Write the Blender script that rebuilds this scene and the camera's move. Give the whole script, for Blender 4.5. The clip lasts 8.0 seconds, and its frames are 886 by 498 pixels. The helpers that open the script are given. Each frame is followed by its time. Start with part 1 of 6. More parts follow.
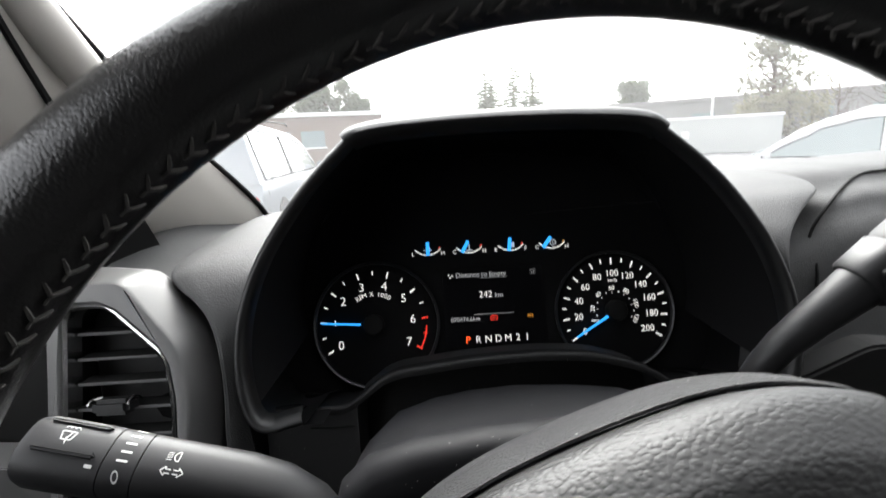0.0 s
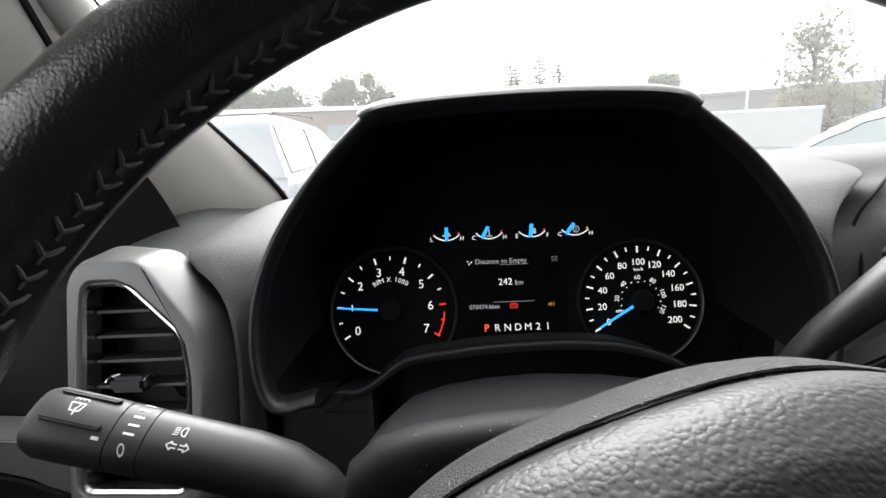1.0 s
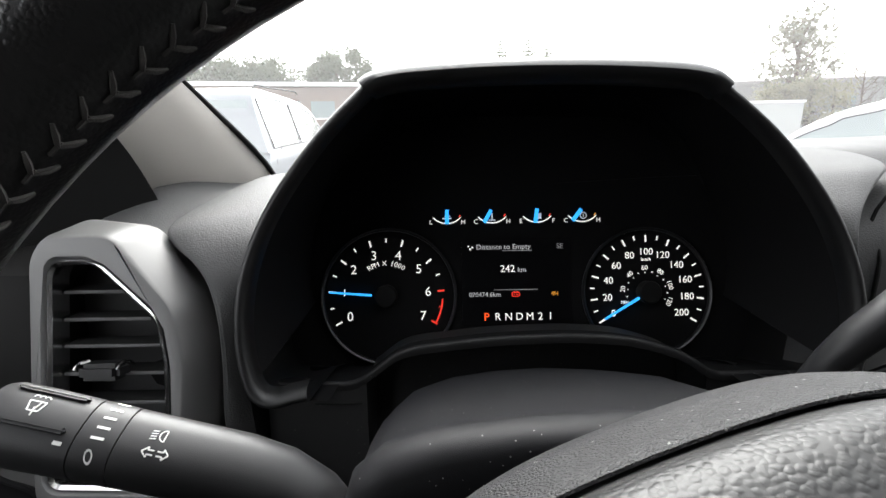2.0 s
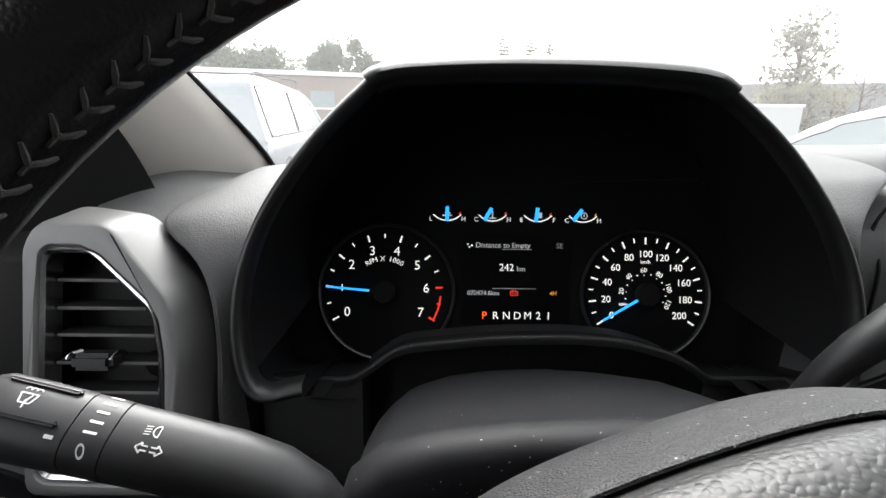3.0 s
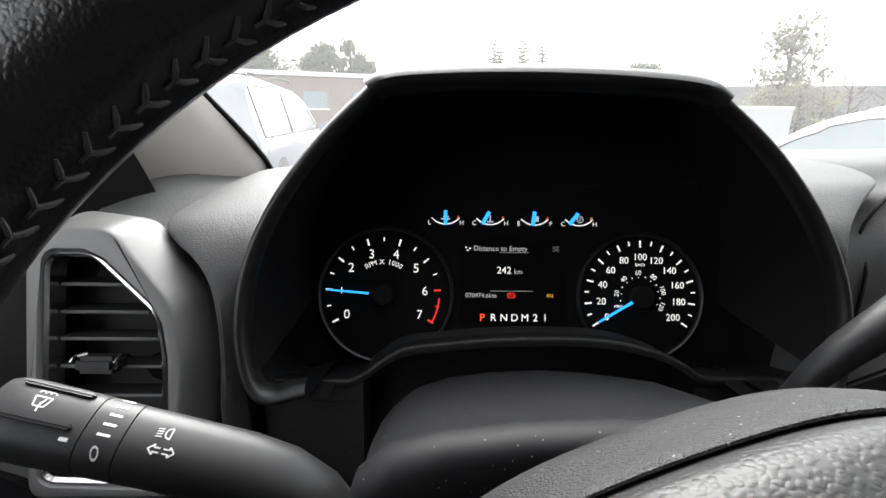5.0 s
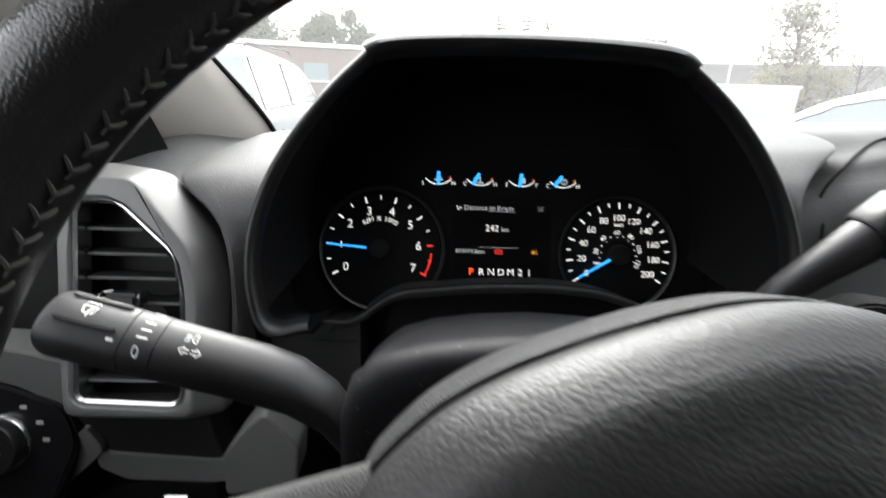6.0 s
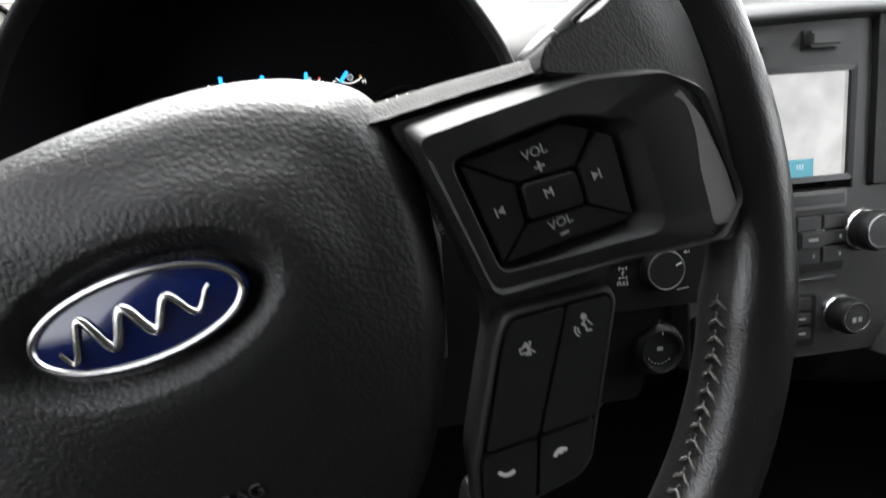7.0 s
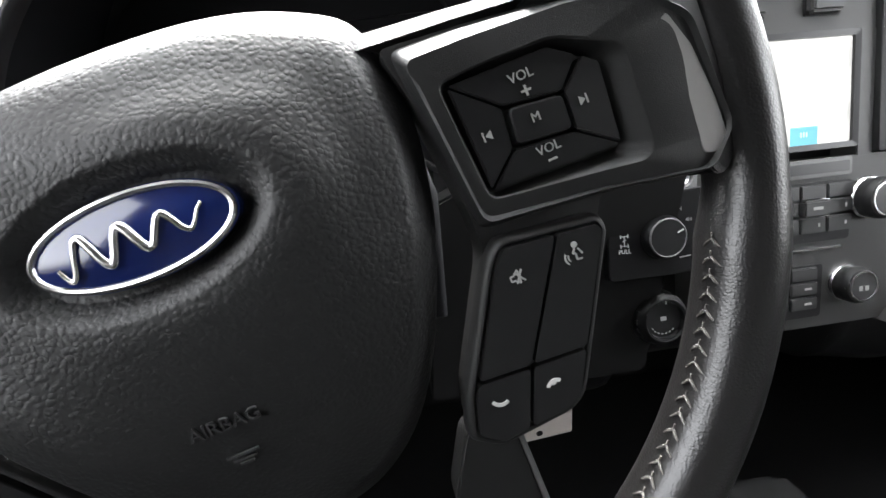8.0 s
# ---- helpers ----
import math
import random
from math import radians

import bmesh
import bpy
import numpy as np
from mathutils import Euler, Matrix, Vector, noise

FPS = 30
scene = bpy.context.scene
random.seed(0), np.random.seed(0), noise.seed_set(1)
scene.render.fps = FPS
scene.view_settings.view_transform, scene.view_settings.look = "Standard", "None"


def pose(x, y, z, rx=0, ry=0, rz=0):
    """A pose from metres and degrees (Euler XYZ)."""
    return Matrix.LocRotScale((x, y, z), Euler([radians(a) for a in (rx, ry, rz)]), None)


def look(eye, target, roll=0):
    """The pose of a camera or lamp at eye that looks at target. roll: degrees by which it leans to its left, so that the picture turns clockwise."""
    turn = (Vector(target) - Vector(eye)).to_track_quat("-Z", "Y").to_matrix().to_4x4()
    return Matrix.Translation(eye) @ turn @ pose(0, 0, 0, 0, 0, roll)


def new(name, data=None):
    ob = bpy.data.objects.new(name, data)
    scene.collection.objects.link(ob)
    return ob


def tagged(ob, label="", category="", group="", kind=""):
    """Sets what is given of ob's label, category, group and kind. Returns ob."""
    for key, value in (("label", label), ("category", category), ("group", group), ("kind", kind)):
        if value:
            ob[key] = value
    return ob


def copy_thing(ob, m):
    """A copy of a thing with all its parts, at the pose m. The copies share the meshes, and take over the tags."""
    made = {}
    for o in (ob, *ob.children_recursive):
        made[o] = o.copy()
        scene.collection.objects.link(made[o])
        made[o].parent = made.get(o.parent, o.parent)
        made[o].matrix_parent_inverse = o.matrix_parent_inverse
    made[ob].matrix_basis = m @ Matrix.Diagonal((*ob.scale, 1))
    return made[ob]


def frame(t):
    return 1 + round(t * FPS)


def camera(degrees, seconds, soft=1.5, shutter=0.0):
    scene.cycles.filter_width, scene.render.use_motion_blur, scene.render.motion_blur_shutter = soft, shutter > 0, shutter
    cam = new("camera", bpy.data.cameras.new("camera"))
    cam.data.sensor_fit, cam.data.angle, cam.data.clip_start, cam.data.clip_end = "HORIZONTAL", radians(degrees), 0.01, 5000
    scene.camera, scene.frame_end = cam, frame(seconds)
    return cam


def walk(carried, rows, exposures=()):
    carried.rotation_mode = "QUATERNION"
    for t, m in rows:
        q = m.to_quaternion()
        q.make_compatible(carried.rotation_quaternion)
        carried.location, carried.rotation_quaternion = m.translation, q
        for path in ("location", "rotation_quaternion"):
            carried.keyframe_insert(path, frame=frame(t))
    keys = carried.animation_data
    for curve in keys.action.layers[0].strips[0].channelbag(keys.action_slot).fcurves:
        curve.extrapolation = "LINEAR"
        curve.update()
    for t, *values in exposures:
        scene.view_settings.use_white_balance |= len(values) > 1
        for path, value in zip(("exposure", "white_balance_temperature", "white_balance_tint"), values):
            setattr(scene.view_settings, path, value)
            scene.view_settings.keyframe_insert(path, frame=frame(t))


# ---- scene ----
cam = camera(86.0, 8.0, 1.5, 0.35)
# seconds, x, y, z, yaw, pitch, roll
ROWS = [
    (0.0, -0.0544, 0.0272, 1.4703, -1.81, -13.15, 2.95),
    (0.2, -0.0435, 0.0178, 1.4760, -0.14, -11.35, 2.48),
    (0.5, -0.0398, 0.0209, 1.4654, -0.26, -13.34, 3.62),
    (0.8, -0.0414, 0.0238, 1.4638, 1.51, -13.36, 2.60),
    (1.0, -0.0509, 0.0353, 1.4596, 1.09, -13.68, 2.83),
    (1.2, -0.0521, 0.0422, 1.4564, 0.32, -13.69, 1.64),
    (1.5, -0.0607, 0.0517, 1.4552, -0.54, -14.52, 1.34),
    (3.0, -0.0694, 0.0633, 1.4569, -0.55, -16.61, -0.92),
    (3.5, -0.0707, 0.0589, 1.4604, -0.80, -15.55, -1.07),
    (4.0, -0.0706, 0.0584, 1.4602, -1.25, -15.57, -1.04),
    (4.5, -0.0717, 0.0592, 1.4596, -1.77, -15.45, -1.18),
    (5.8, -0.0756, 0.0426, 1.4626, -0.29, -18.83, -0.90),
    (6.0, -0.0671, 0.0219, 1.4536, -1.03, -19.33, -1.93),
    (6.2, -0.0361, 0.0070, 1.4514, -2.85, -21.58, -0.96),
    (6.5, 0.0163, -0.0084, 1.4333, -5.77, -22.60, -1.00),
    (6.8, 0.0595, -0.0238, 1.4206, -8.47, -23.68, 0.77),
    (7.0, 0.0762, -0.0302, 1.4110, -8.85, -25.37, 2.37),
    (7.5, 0.0863, -0.0382, 1.3909, -9.13, -27.16, 4.36),
    (8.0, 0.0793, -0.0428, 1.3904, -8.39, -25.72, 3.58),
]
walk(cam, [(t, pose(x, y, z, 90 + pitch, roll, yaw)) for t, x, y, z, yaw, pitch, roll in ROWS], exposures=[(0.0, 2.22), (1.0, 2.25), (4.5, 2.28), (6.0, 2.45), (6.6, 2.52), (7.0, 2.85), (7.5, 3.25), (8.0, 3.85)])

# ---- overcast daylight ----
world = bpy.data.worlds.new("overcast_sky")
world.use_nodes = True
scene.world = world
wn, wl = world.node_tree.nodes, world.node_tree.links
sky = wn.new("ShaderNodeTexSky")
sky.sky_type, sky.sun_disc = "NISHITA", False
sky.sun_elevation, sky.sun_rotation = radians(48), radians(-4)
sky.air_density, sky.dust_density, sky.ozone_density = 1.0, 4.0, 1.0
veil = wn.new("ShaderNodeHueSaturation")
veil.inputs["Saturation"].default_value = 0.12
wl.new(sky.outputs[0], veil.inputs["Color"])
# cloud cover: brighter overhead than at the horizon
up, dim, cloud = wn.new("ShaderNodeSeparateXYZ"), wn.new("ShaderNodeMapRange"), wn.new("ShaderNodeVectorMath")
wl.new(wn.new("ShaderNodeTexCoord").outputs["Generated"], up.inputs[0])
wl.new(up.outputs["Z"], dim.inputs[0])
dim.inputs["To Min"].default_value, dim.inputs["To Max"].default_value = 1.0, 1.6
cloud.operation = "SCALE"
wl.new(veil.outputs[0], cloud.inputs[0])
wl.new(dim.outputs[0], cloud.inputs["Scale"])
wl.new(cloud.outputs[0], wn["Background"].inputs["Color"])
wn["Background"].inputs["Strength"].default_value = 0.15
sun_data = bpy.data.lights.new("sun", "SUN")
sun_data.energy, sun_data.angle, sun_data.color = 0.6, radians(50), (1.0, 0.98, 0.95)
sun = new("sun", sun_data)
sun.matrix_world = look((-0.4, 5.2, 5.8), (0, 0, 0))

# ---- materials ----
def base_mat(name):
    m = bpy.data.materials.new(name)
    m.use_nodes = True
    nt = m.node_tree
    return m, nt.nodes, nt.links, nt.nodes["Principled BSDF"]


def surf(name, color, rough=0.5, metal=0.0, grain=0.0, scale=900.0, kind="noise", vary=0.12, wear=6.0, spec=0.5, dust=0.0, coat=0.0):
    """A surface with fine relief (grain), slow colour drift (vary) and specks of dust."""
    m, n, l, b = base_mat(name)
    tc = n.new("ShaderNodeTexCoord")
    slow = n.new("ShaderNodeTexNoise")
    slow.inputs["Scale"].default_value, slow.inputs["Detail"].default_value = wear, 5
    l.new(tc.outputs["Object"], slow.inputs["Vector"])
    ramp = n.new("ShaderNodeMapRange")
    ramp.inputs["To Min"].default_value, ramp.inputs["To Max"].default_value = 1 - vary, 1 + vary
    l.new(slow.outputs[0], ramp.inputs[0])
    mul = n.new("ShaderNodeVectorMath")
    mul.operation = "SCALE"
    mul.inputs[0].default_value = color
    l.new(ramp.outputs[0], mul.inputs["Scale"])
    out = mul.outputs[0]
    if dust:
        sp = n.new("ShaderNodeTexVoronoi")
        sp.inputs["Scale"].default_value = 420.0
        l.new(tc.outputs["Object"], sp.inputs["Vector"])
        lt = n.new("ShaderNodeMath")
        lt.operation, lt.inputs[1].default_value = "LESS_THAN", dust
        l.new(sp.outputs["Distance"], lt.inputs[0])
        sel = n.new("ShaderNodeMath")
        sel.operation, sel.inputs[1].default_value = "GREATER_THAN", 0.80
        sepc = n.new("ShaderNodeSeparateColor")
        l.new(sp.outputs["Color"], sepc.inputs[0])
        l.new(sepc.outputs[0], sel.inputs[0])
        both = n.new("ShaderNodeMath")
        both.operation = "MULTIPLY"
        l.new(lt.outputs[0], both.inputs[0])
        l.new(sel.outputs[0], both.inputs[1])
        mix = n.new("ShaderNodeMix")
        mix.data_type = "RGBA"
        l.new(both.outputs[0], mix.inputs["Factor"])
        l.new(out, mix.inputs["A"])
        mix.inputs["B"].default_value = (0.26, 0.26, 0.25, 1)
        out = mix.outputs["Result"]
    l.new(out, b.inputs["Base Color"])
    rr = n.new("ShaderNodeMapRange")
    rr.inputs["To Min"].default_value, rr.inputs["To Max"].default_value = max(rough - 0.07, 0.02), min(rough + 0.07, 1)
    l.new(slow.outputs[0], rr.inputs[0])
    l.new(rr.outputs[0], b.inputs["Roughness"])
    b.inputs["Metallic"].default_value = metal
    b.inputs["Specular IOR Level"].default_value = spec
    b.inputs["Coat Weight"].default_value = coat
    if grain:
        if kind == "pebble":
            t = n.new("ShaderNodeTexVoronoi")
            t.feature = "SMOOTH_F1"
            t.inputs["Smoothness"].default_value = 0.3
            warp = n.new("ShaderNodeTexNoise")
            warp.inputs["Scale"].default_value = scale * 0.45
            l.new(tc.outputs["Object"], warp.inputs["Vector"])
            add = n.new("ShaderNodeVectorMath")
            add.operation = "MULTIPLY_ADD"
            add.inputs[1].default_value = (0.9 / scale,) * 3
            l.new(warp.outputs["Color"], add.inputs[0])
            l.new(tc.outputs["Object"], add.inputs[2])
            l.new(add.outputs[0], t.inputs["Vector"])
        else:
            t = n.new("ShaderNodeTexNoise")
            t.inputs["Detail"].default_value = 2
            l.new(tc.outputs["Object"], t.inputs["Vector"])
        t.inputs["Scale"].default_value = scale
        bump = n.new("ShaderNodeBump")
        bump.inputs["Strength"].default_value = 1.0
        bump.inputs["Distance"].default_value = grain
        high = t.outputs[0]
        if kind == "pebble":  # rounded grains between narrow creases
            gr = n.new("ShaderNodeMapRange")
            gr.interpolation_type = "SMOOTHSTEP"
            gr.inputs["From Min"].default_value, gr.inputs["From Max"].default_value = 0.75, 0.20
            l.new(high, gr.inputs[0])
            high = gr.outputs[0]
        l.new(high, bump.inputs["Height"])
        l.new(bump.outputs[0], b.inputs["Normal"])
    return m


def lit(name, color, strength):
    """A back-lit print or screen element."""
    m, n, l, b = base_mat(name)
    b.inputs["Base Color"].default_value = (*color, 1)
    b.inputs["Emission Color"].default_value = (*color, 1)
    b.inputs["Emission Strength"].default_value = strength
    return m


RIM_LEATHER = surf("worn_rim_leather", (0.009, 0.0086, 0.0086), 0.30, grain=0.00006, scale=900, kind="pebble", vary=0.25, spec=0.8)
WEB_LEATHER = surf("dull_web_leather", (0.009, 0.0087, 0.0087), 0.5, grain=0.00010, scale=900, kind="pebble", vary=0.15, spec=0.2)
PEBBLE = surf("pebbled_vinyl", (0.0088, 0.0088, 0.0091), 0.49, grain=0.00013, scale=600, kind="pebble", vary=0.12, spec=0.46)
HUB_SHELL = surf("dusty_hub_shell", (0.016, 0.016, 0.017), 0.6, grain=0.00022, scale=1300, kind="pebble", vary=0.2, spec=0.3, dust=0.13)
RAIL = surf("grained_rail_plastic", (0.036, 0.036, 0.036), 0.7, grain=0.00016, scale=1200, kind="pebble", vary=0.1, spec=0.2)
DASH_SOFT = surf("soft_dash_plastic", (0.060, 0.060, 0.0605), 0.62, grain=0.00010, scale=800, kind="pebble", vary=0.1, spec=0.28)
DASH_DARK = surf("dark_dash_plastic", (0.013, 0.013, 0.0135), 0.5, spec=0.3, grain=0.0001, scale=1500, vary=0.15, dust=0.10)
SHROUD = surf("column_plastic", (0.0085, 0.0085, 0.0098), 0.6, spec=0.2, grain=0.00008, scale=2200, vary=0.15, dust=0.12)
MATTE_BLACK = surf("matte_black_plastic", (0.010, 0.010, 0.010), 0.85, grain=0.00005, scale=1800, spec=0.2)
GLOSS_BLACK = surf("gloss_black_panel", (0.006, 0.006, 0.007), 0.3, vary=0.1)
FACE_BLACK = surf("gauge_face_black", (0.0095, 0.0095, 0.010), 0.75, spec=0.05)
SATIN = surf("satin_grey_trim", (0.155, 0.154, 0.152), 0.50, metal=0.35, grain=0.00003, scale=2500, vary=0.06)
STRIP = surf("bright_satin_strip", (0.28, 0.275, 0.268), 0.4, metal=0.3, grain=0.00003, scale=2500, vary=0.06)
CHROME = surf("chrome", (0.72, 0.72, 0.72), 0.22, metal=1.0, vary=0.05)
SPOKE = surf("spoke_plastic", (0.013, 0.013, 0.013), 0.46, grain=0.00016, scale=2600, vary=0.12, spec=0.45)
BUTTON = surf("button_rubber", (0.010, 0.010, 0.0105), 0.38, spec=0.35, grain=0.00003, scale=2500, vary=0.12)
STALK = surf("stalk_plastic", (0.017, 0.017, 0.018), 0.45, spec=0.4, grain=0.00005, scale=2400, vary=0.15)
SWITCH_BLACK = surf("dull_black_switch_panel", (0.006, 0.006, 0.0065), 0.45, spec=0.2, vary=0.1)
PRINT = surf("white_print", (0.62, 0.62, 0.60), 0.6, vary=0.08)
PRINT_DIM = surf("grey_print", (0.35, 0.35, 0.34), 0.6, vary=0.08)
THREAD = surf("grey_thread", (0.075, 0.071, 0.067), 0.75, grain=0.0001, scale=3000)
BADGE_BLUE = surf("badge_blue_enamel", (0.006, 0.014, 0.085), 0.14, vary=0.1, coat=0.6)
PILLAR = surf("pillar_trim", (0.44, 0.418, 0.387), 0.62, grain=0.00012, scale=1400, vary=0.06)
LINER = surf("headliner_cloth", (0.30, 0.285, 0.262), 0.95, grain=0.0004, scale=900, vary=0.06)
RUBBER = surf("black_seal", (0.008, 0.008, 0.008), 0.7, spec=0.15)
CARPET = surf("black_carpet", (0.012, 0.012, 0.012), 0.98, grain=0.001, scale=500, vary=0.3, spec=0.1)
LOWER = surf("lower_grey_plastic", (0.13, 0.129, 0.126), 0.55, grain=0.00015, scale=1200, vary=0.1)
CLOTH = surf("seat_cloth", (0.022, 0.022, 0.023), 0.95, grain=0.0005, scale=800, vary=0.15)
TAG = surf("beige_card", (0.50, 0.46, 0.42), 0.8, vary=0.05)
STACK = surf("stack_plastic", (0.045, 0.0445, 0.0435), 0.42, spec=0.4, grain=0.00006, scale=1800, vary=0.1)
KEY = surf("key_plastic", (0.038, 0.038, 0.038), 0.38, spec=0.45, grain=0.00004, scale=2000, vary=0.1)
# the cloudy emission paints the sky's reflection on the screen
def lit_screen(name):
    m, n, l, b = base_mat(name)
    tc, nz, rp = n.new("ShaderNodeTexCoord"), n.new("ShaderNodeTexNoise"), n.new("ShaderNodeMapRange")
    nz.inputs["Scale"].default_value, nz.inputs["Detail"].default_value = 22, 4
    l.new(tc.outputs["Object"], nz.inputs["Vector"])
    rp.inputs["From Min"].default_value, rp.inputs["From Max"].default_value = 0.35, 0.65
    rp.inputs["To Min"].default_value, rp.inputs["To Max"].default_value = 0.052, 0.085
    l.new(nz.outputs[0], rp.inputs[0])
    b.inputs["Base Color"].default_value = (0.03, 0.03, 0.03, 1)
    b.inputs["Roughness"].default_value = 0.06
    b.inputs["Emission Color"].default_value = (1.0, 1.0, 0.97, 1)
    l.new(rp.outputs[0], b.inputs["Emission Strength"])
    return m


SCREEN = lit_screen("painted_sky_screen")
WHITE_LIT = lit("white_backlight", (1.0, 0.97, 0.92), 0.16)
DIM_LIT = lit("dim_backlight", (0.75, 0.75, 0.75), 0.085)
BLUE_LIT = lit("blue_needle_light", (0.03, 0.36, 1.0), 0.3)
RED_LIT = lit("red_backlight", (1.0, 0.05, 0.03), 0.13)
ORANGE_LIT = lit("orange_ring_light", (1.0, 0.32, 0.06), 0.14)
ORANGE_RED = lit("orange_red_backlight", (1.0, 0.10, 0.02), 0.3)
AMBER_LIT = lit("amber_backlight", (1.0, 0.42, 0.05), 0.1)
CYAN_PALE = lit("pale_cyan_screen_print", (0.45, 0.62, 0.68), 0.06)
CYAN_SCREEN = lit("cyan_screen_tile", (0.12, 0.40, 0.50), 0.036)
PAINT_WHITE = surf("white_car_paint", (0.5, 0.5, 0.51), 0.25, vary=0.04, coat=0.8)
PAINT_SILVER = surf("silver_car_paint", (0.20, 0.215, 0.235), 0.3, metal=0.3, vary=0.05, coat=0.6)
# pale tones paint the sky's reflection into the window glass
CAR_GLASS = surf("sky_toned_car_glass", (0.22, 0.26, 0.265), 0.06, vary=0.05)
PALE_GLASS = surf("pale_sky_toned_car_glass", (0.62, 0.65, 0.66), 0.05, metal=0.8, vary=0.05)
TYRE = surf("tyre_rubber", (0.02, 0.02, 0.02), 0.85, grain=0.002, scale=60)
ALLOY = surf("alloy", (0.5, 0.5, 0.5), 0.35, metal=0.8)
TRUCK_PAINT = surf("hood_paint", (0.30, 0.31, 0.33), 0.3, metal=0.3, coat=0.8)
BRICK_WALL = surf("brown_brick", (0.20, 0.16, 0.14), 0.9, grain=0.004, scale=14, vary=0.15, wear=2.0)
CONCRETE = surf("pale_concrete", (0.42, 0.43, 0.42), 0.85, grain=0.003, scale=20, vary=0.1, wear=1.0)
GREY_WALL = surf("grey_metal_siding", (0.235, 0.232, 0.228), 0.7, vary=0.08, wear=0.5)
ROOF_EDGE = surf("white_roof_edge", (0.7, 0.7, 0.68), 0.6, vary=0.05)
ASPHALT = surf("asphalt", (0.075, 0.075, 0.077), 0.9, grain=0.004, scale=90, vary=0.25, wear=0.8)
BARK = surf("bark", (0.10, 0.08, 0.065), 0.95, grain=0.01, scale=25, vary=0.25)
LEAF = surf("conifer_needles", (0.12, 0.12, 0.085), 0.9, vary=0.4, wear=1.2)
LEAF_FAR = surf("pine_needles", (0.105, 0.12, 0.085), 0.9, vary=0.35, wear=0.9)
SHRUB = surf("autumn_shrub", (0.20, 0.19, 0.12), 0.9, vary=0.35, wear=1.5)


def glass_mat(name, tint, haze):
    """Clear glass with a thin pale film that imitates veiling glare."""
    m = bpy.data.materials.new(name)
    m.use_nodes = True
    n, l = m.node_tree.nodes, m.node_tree.links
    n.remove(n["Principled BSDF"])
    tr, gl, mx, fr = n.new("ShaderNodeBsdfTransparent"), n.new("ShaderNodeBsdfGlossy"), n.new("ShaderNodeMixShader"), n.new("ShaderNodeFresnel")
    tr.inputs["Color"].default_value = (*tint, 1)
    gl.inputs["Roughness"].default_value = 0.02
    fr.inputs["IOR"].default_value = 1.35
    l.new(fr.outputs[0], mx.inputs[0])
    l.new(tr.outputs[0], mx.inputs[1])
    l.new(gl.outputs[0], mx.inputs[2])
    # translucent film paints a pale glare over everything seen through the glass
    film, dusty, nz, mr = n.new("ShaderNodeBsdfTranslucent"), n.new("ShaderNodeMixShader"), n.new("ShaderNodeTexNoise"), n.new("ShaderNodeMapRange")
    film.inputs["Color"].default_value = (0.9, 0.9, 0.9, 1)
    tc = n.new("ShaderNodeTexCoord")
    l.new(tc.outputs["Object"], nz.inputs["Vector"])
    nz.inputs["Scale"].default_value = 7.0
    mr.inputs["To Min"].default_value, mr.inputs["To Max"].default_value = haze * 0.7, haze * 1.3
    l.new(nz.outputs[0], mr.inputs[0])
    l.new(mr.outputs[0], dusty.inputs[0])
    l.new(mx.outputs[0], dusty.inputs[1])
    l.new(film.outputs[0], dusty.inputs[2])
    l.new(dusty.outputs[0], n["Material Output"].inputs[0])
    return m


GLASS = glass_mat("windshield_glass", (0.93, 0.95, 0.94), 0.05)

# ---- building helpers ----
WORLD = {}


def thing(name, m=None, label="", category="", group="", kind=""):
    ob = new(name)
    ob.empty_display_size = 0.05
    m = m if m is not None else Matrix()
    ob.matrix_basis = m
    WORLD[ob] = m
    return tagged(ob, label, category, group, kind)


def part(name, bm, material, parent=None, label="", smooth=35, world=False, m=None):
    """Link a bmesh as one mesh object under a thing or a part. world: the bmesh is in world metres."""
    me = bpy.data.meshes.new(name)
    if m is not None:
        bm.transform(m)
    if world and parent is not None:
        bm.transform(WORLD[parent].inverted())
    bmesh.ops.recalc_face_normals(bm, faces=bm.faces[:])
    bm.to_mesh(me)
    bm.free()
    me.materials.append(material)
    if smooth:
        me.shade_smooth()
        me.set_sharp_from_angle(angle=radians(smooth))
    ob = new(name, me)
    if parent is not None:
        ob.parent = parent
        WORLD[ob] = WORLD[parent]
    if label:
        ob["label"] = label
    return ob


def solid(name, bm, material, label, category, kind="", smooth=35, group=""):
    """A top-level thing that is one mesh."""
    return tagged(part(name, bm, material, smooth=smooth), label, category, group, kind)


def rings(loops, closed=True, cap=True, bm=None):
    """Skin a row of equally long point loops."""
    bm = bm or bmesh.new()
    vs = [[bm.verts.new(p) for p in lp] for lp in loops]
    k = len(loops[0])
    for a, b in zip(vs, vs[1:]):
        for i in range(k if closed else k - 1):
            j = (i + 1) % k
            bm.faces.new((a[i], a[j], b[j], b[i]))
    if cap and closed:
        bm.faces.new(vs[0][::-1])
        bm.faces.new(vs[-1])
    return bm


def box(sx, sy, sz, at=(0, 0, 0), bevel=0.0, seg=2, m=None, bm=None):
    one = bmesh.new()
    bmesh.ops.create_cube(one, size=1, matrix=Matrix.Translation(at) @ Matrix.Diagonal((sx, sy, sz, 1)))
    if bevel:
        bmesh.ops.bevel(one, geom=one.edges[:], offset=bevel, segments=seg, affect="EDGES", clamp_overlap=True)
    if m is not None:
        one.transform(m)
    return join(one, bm)


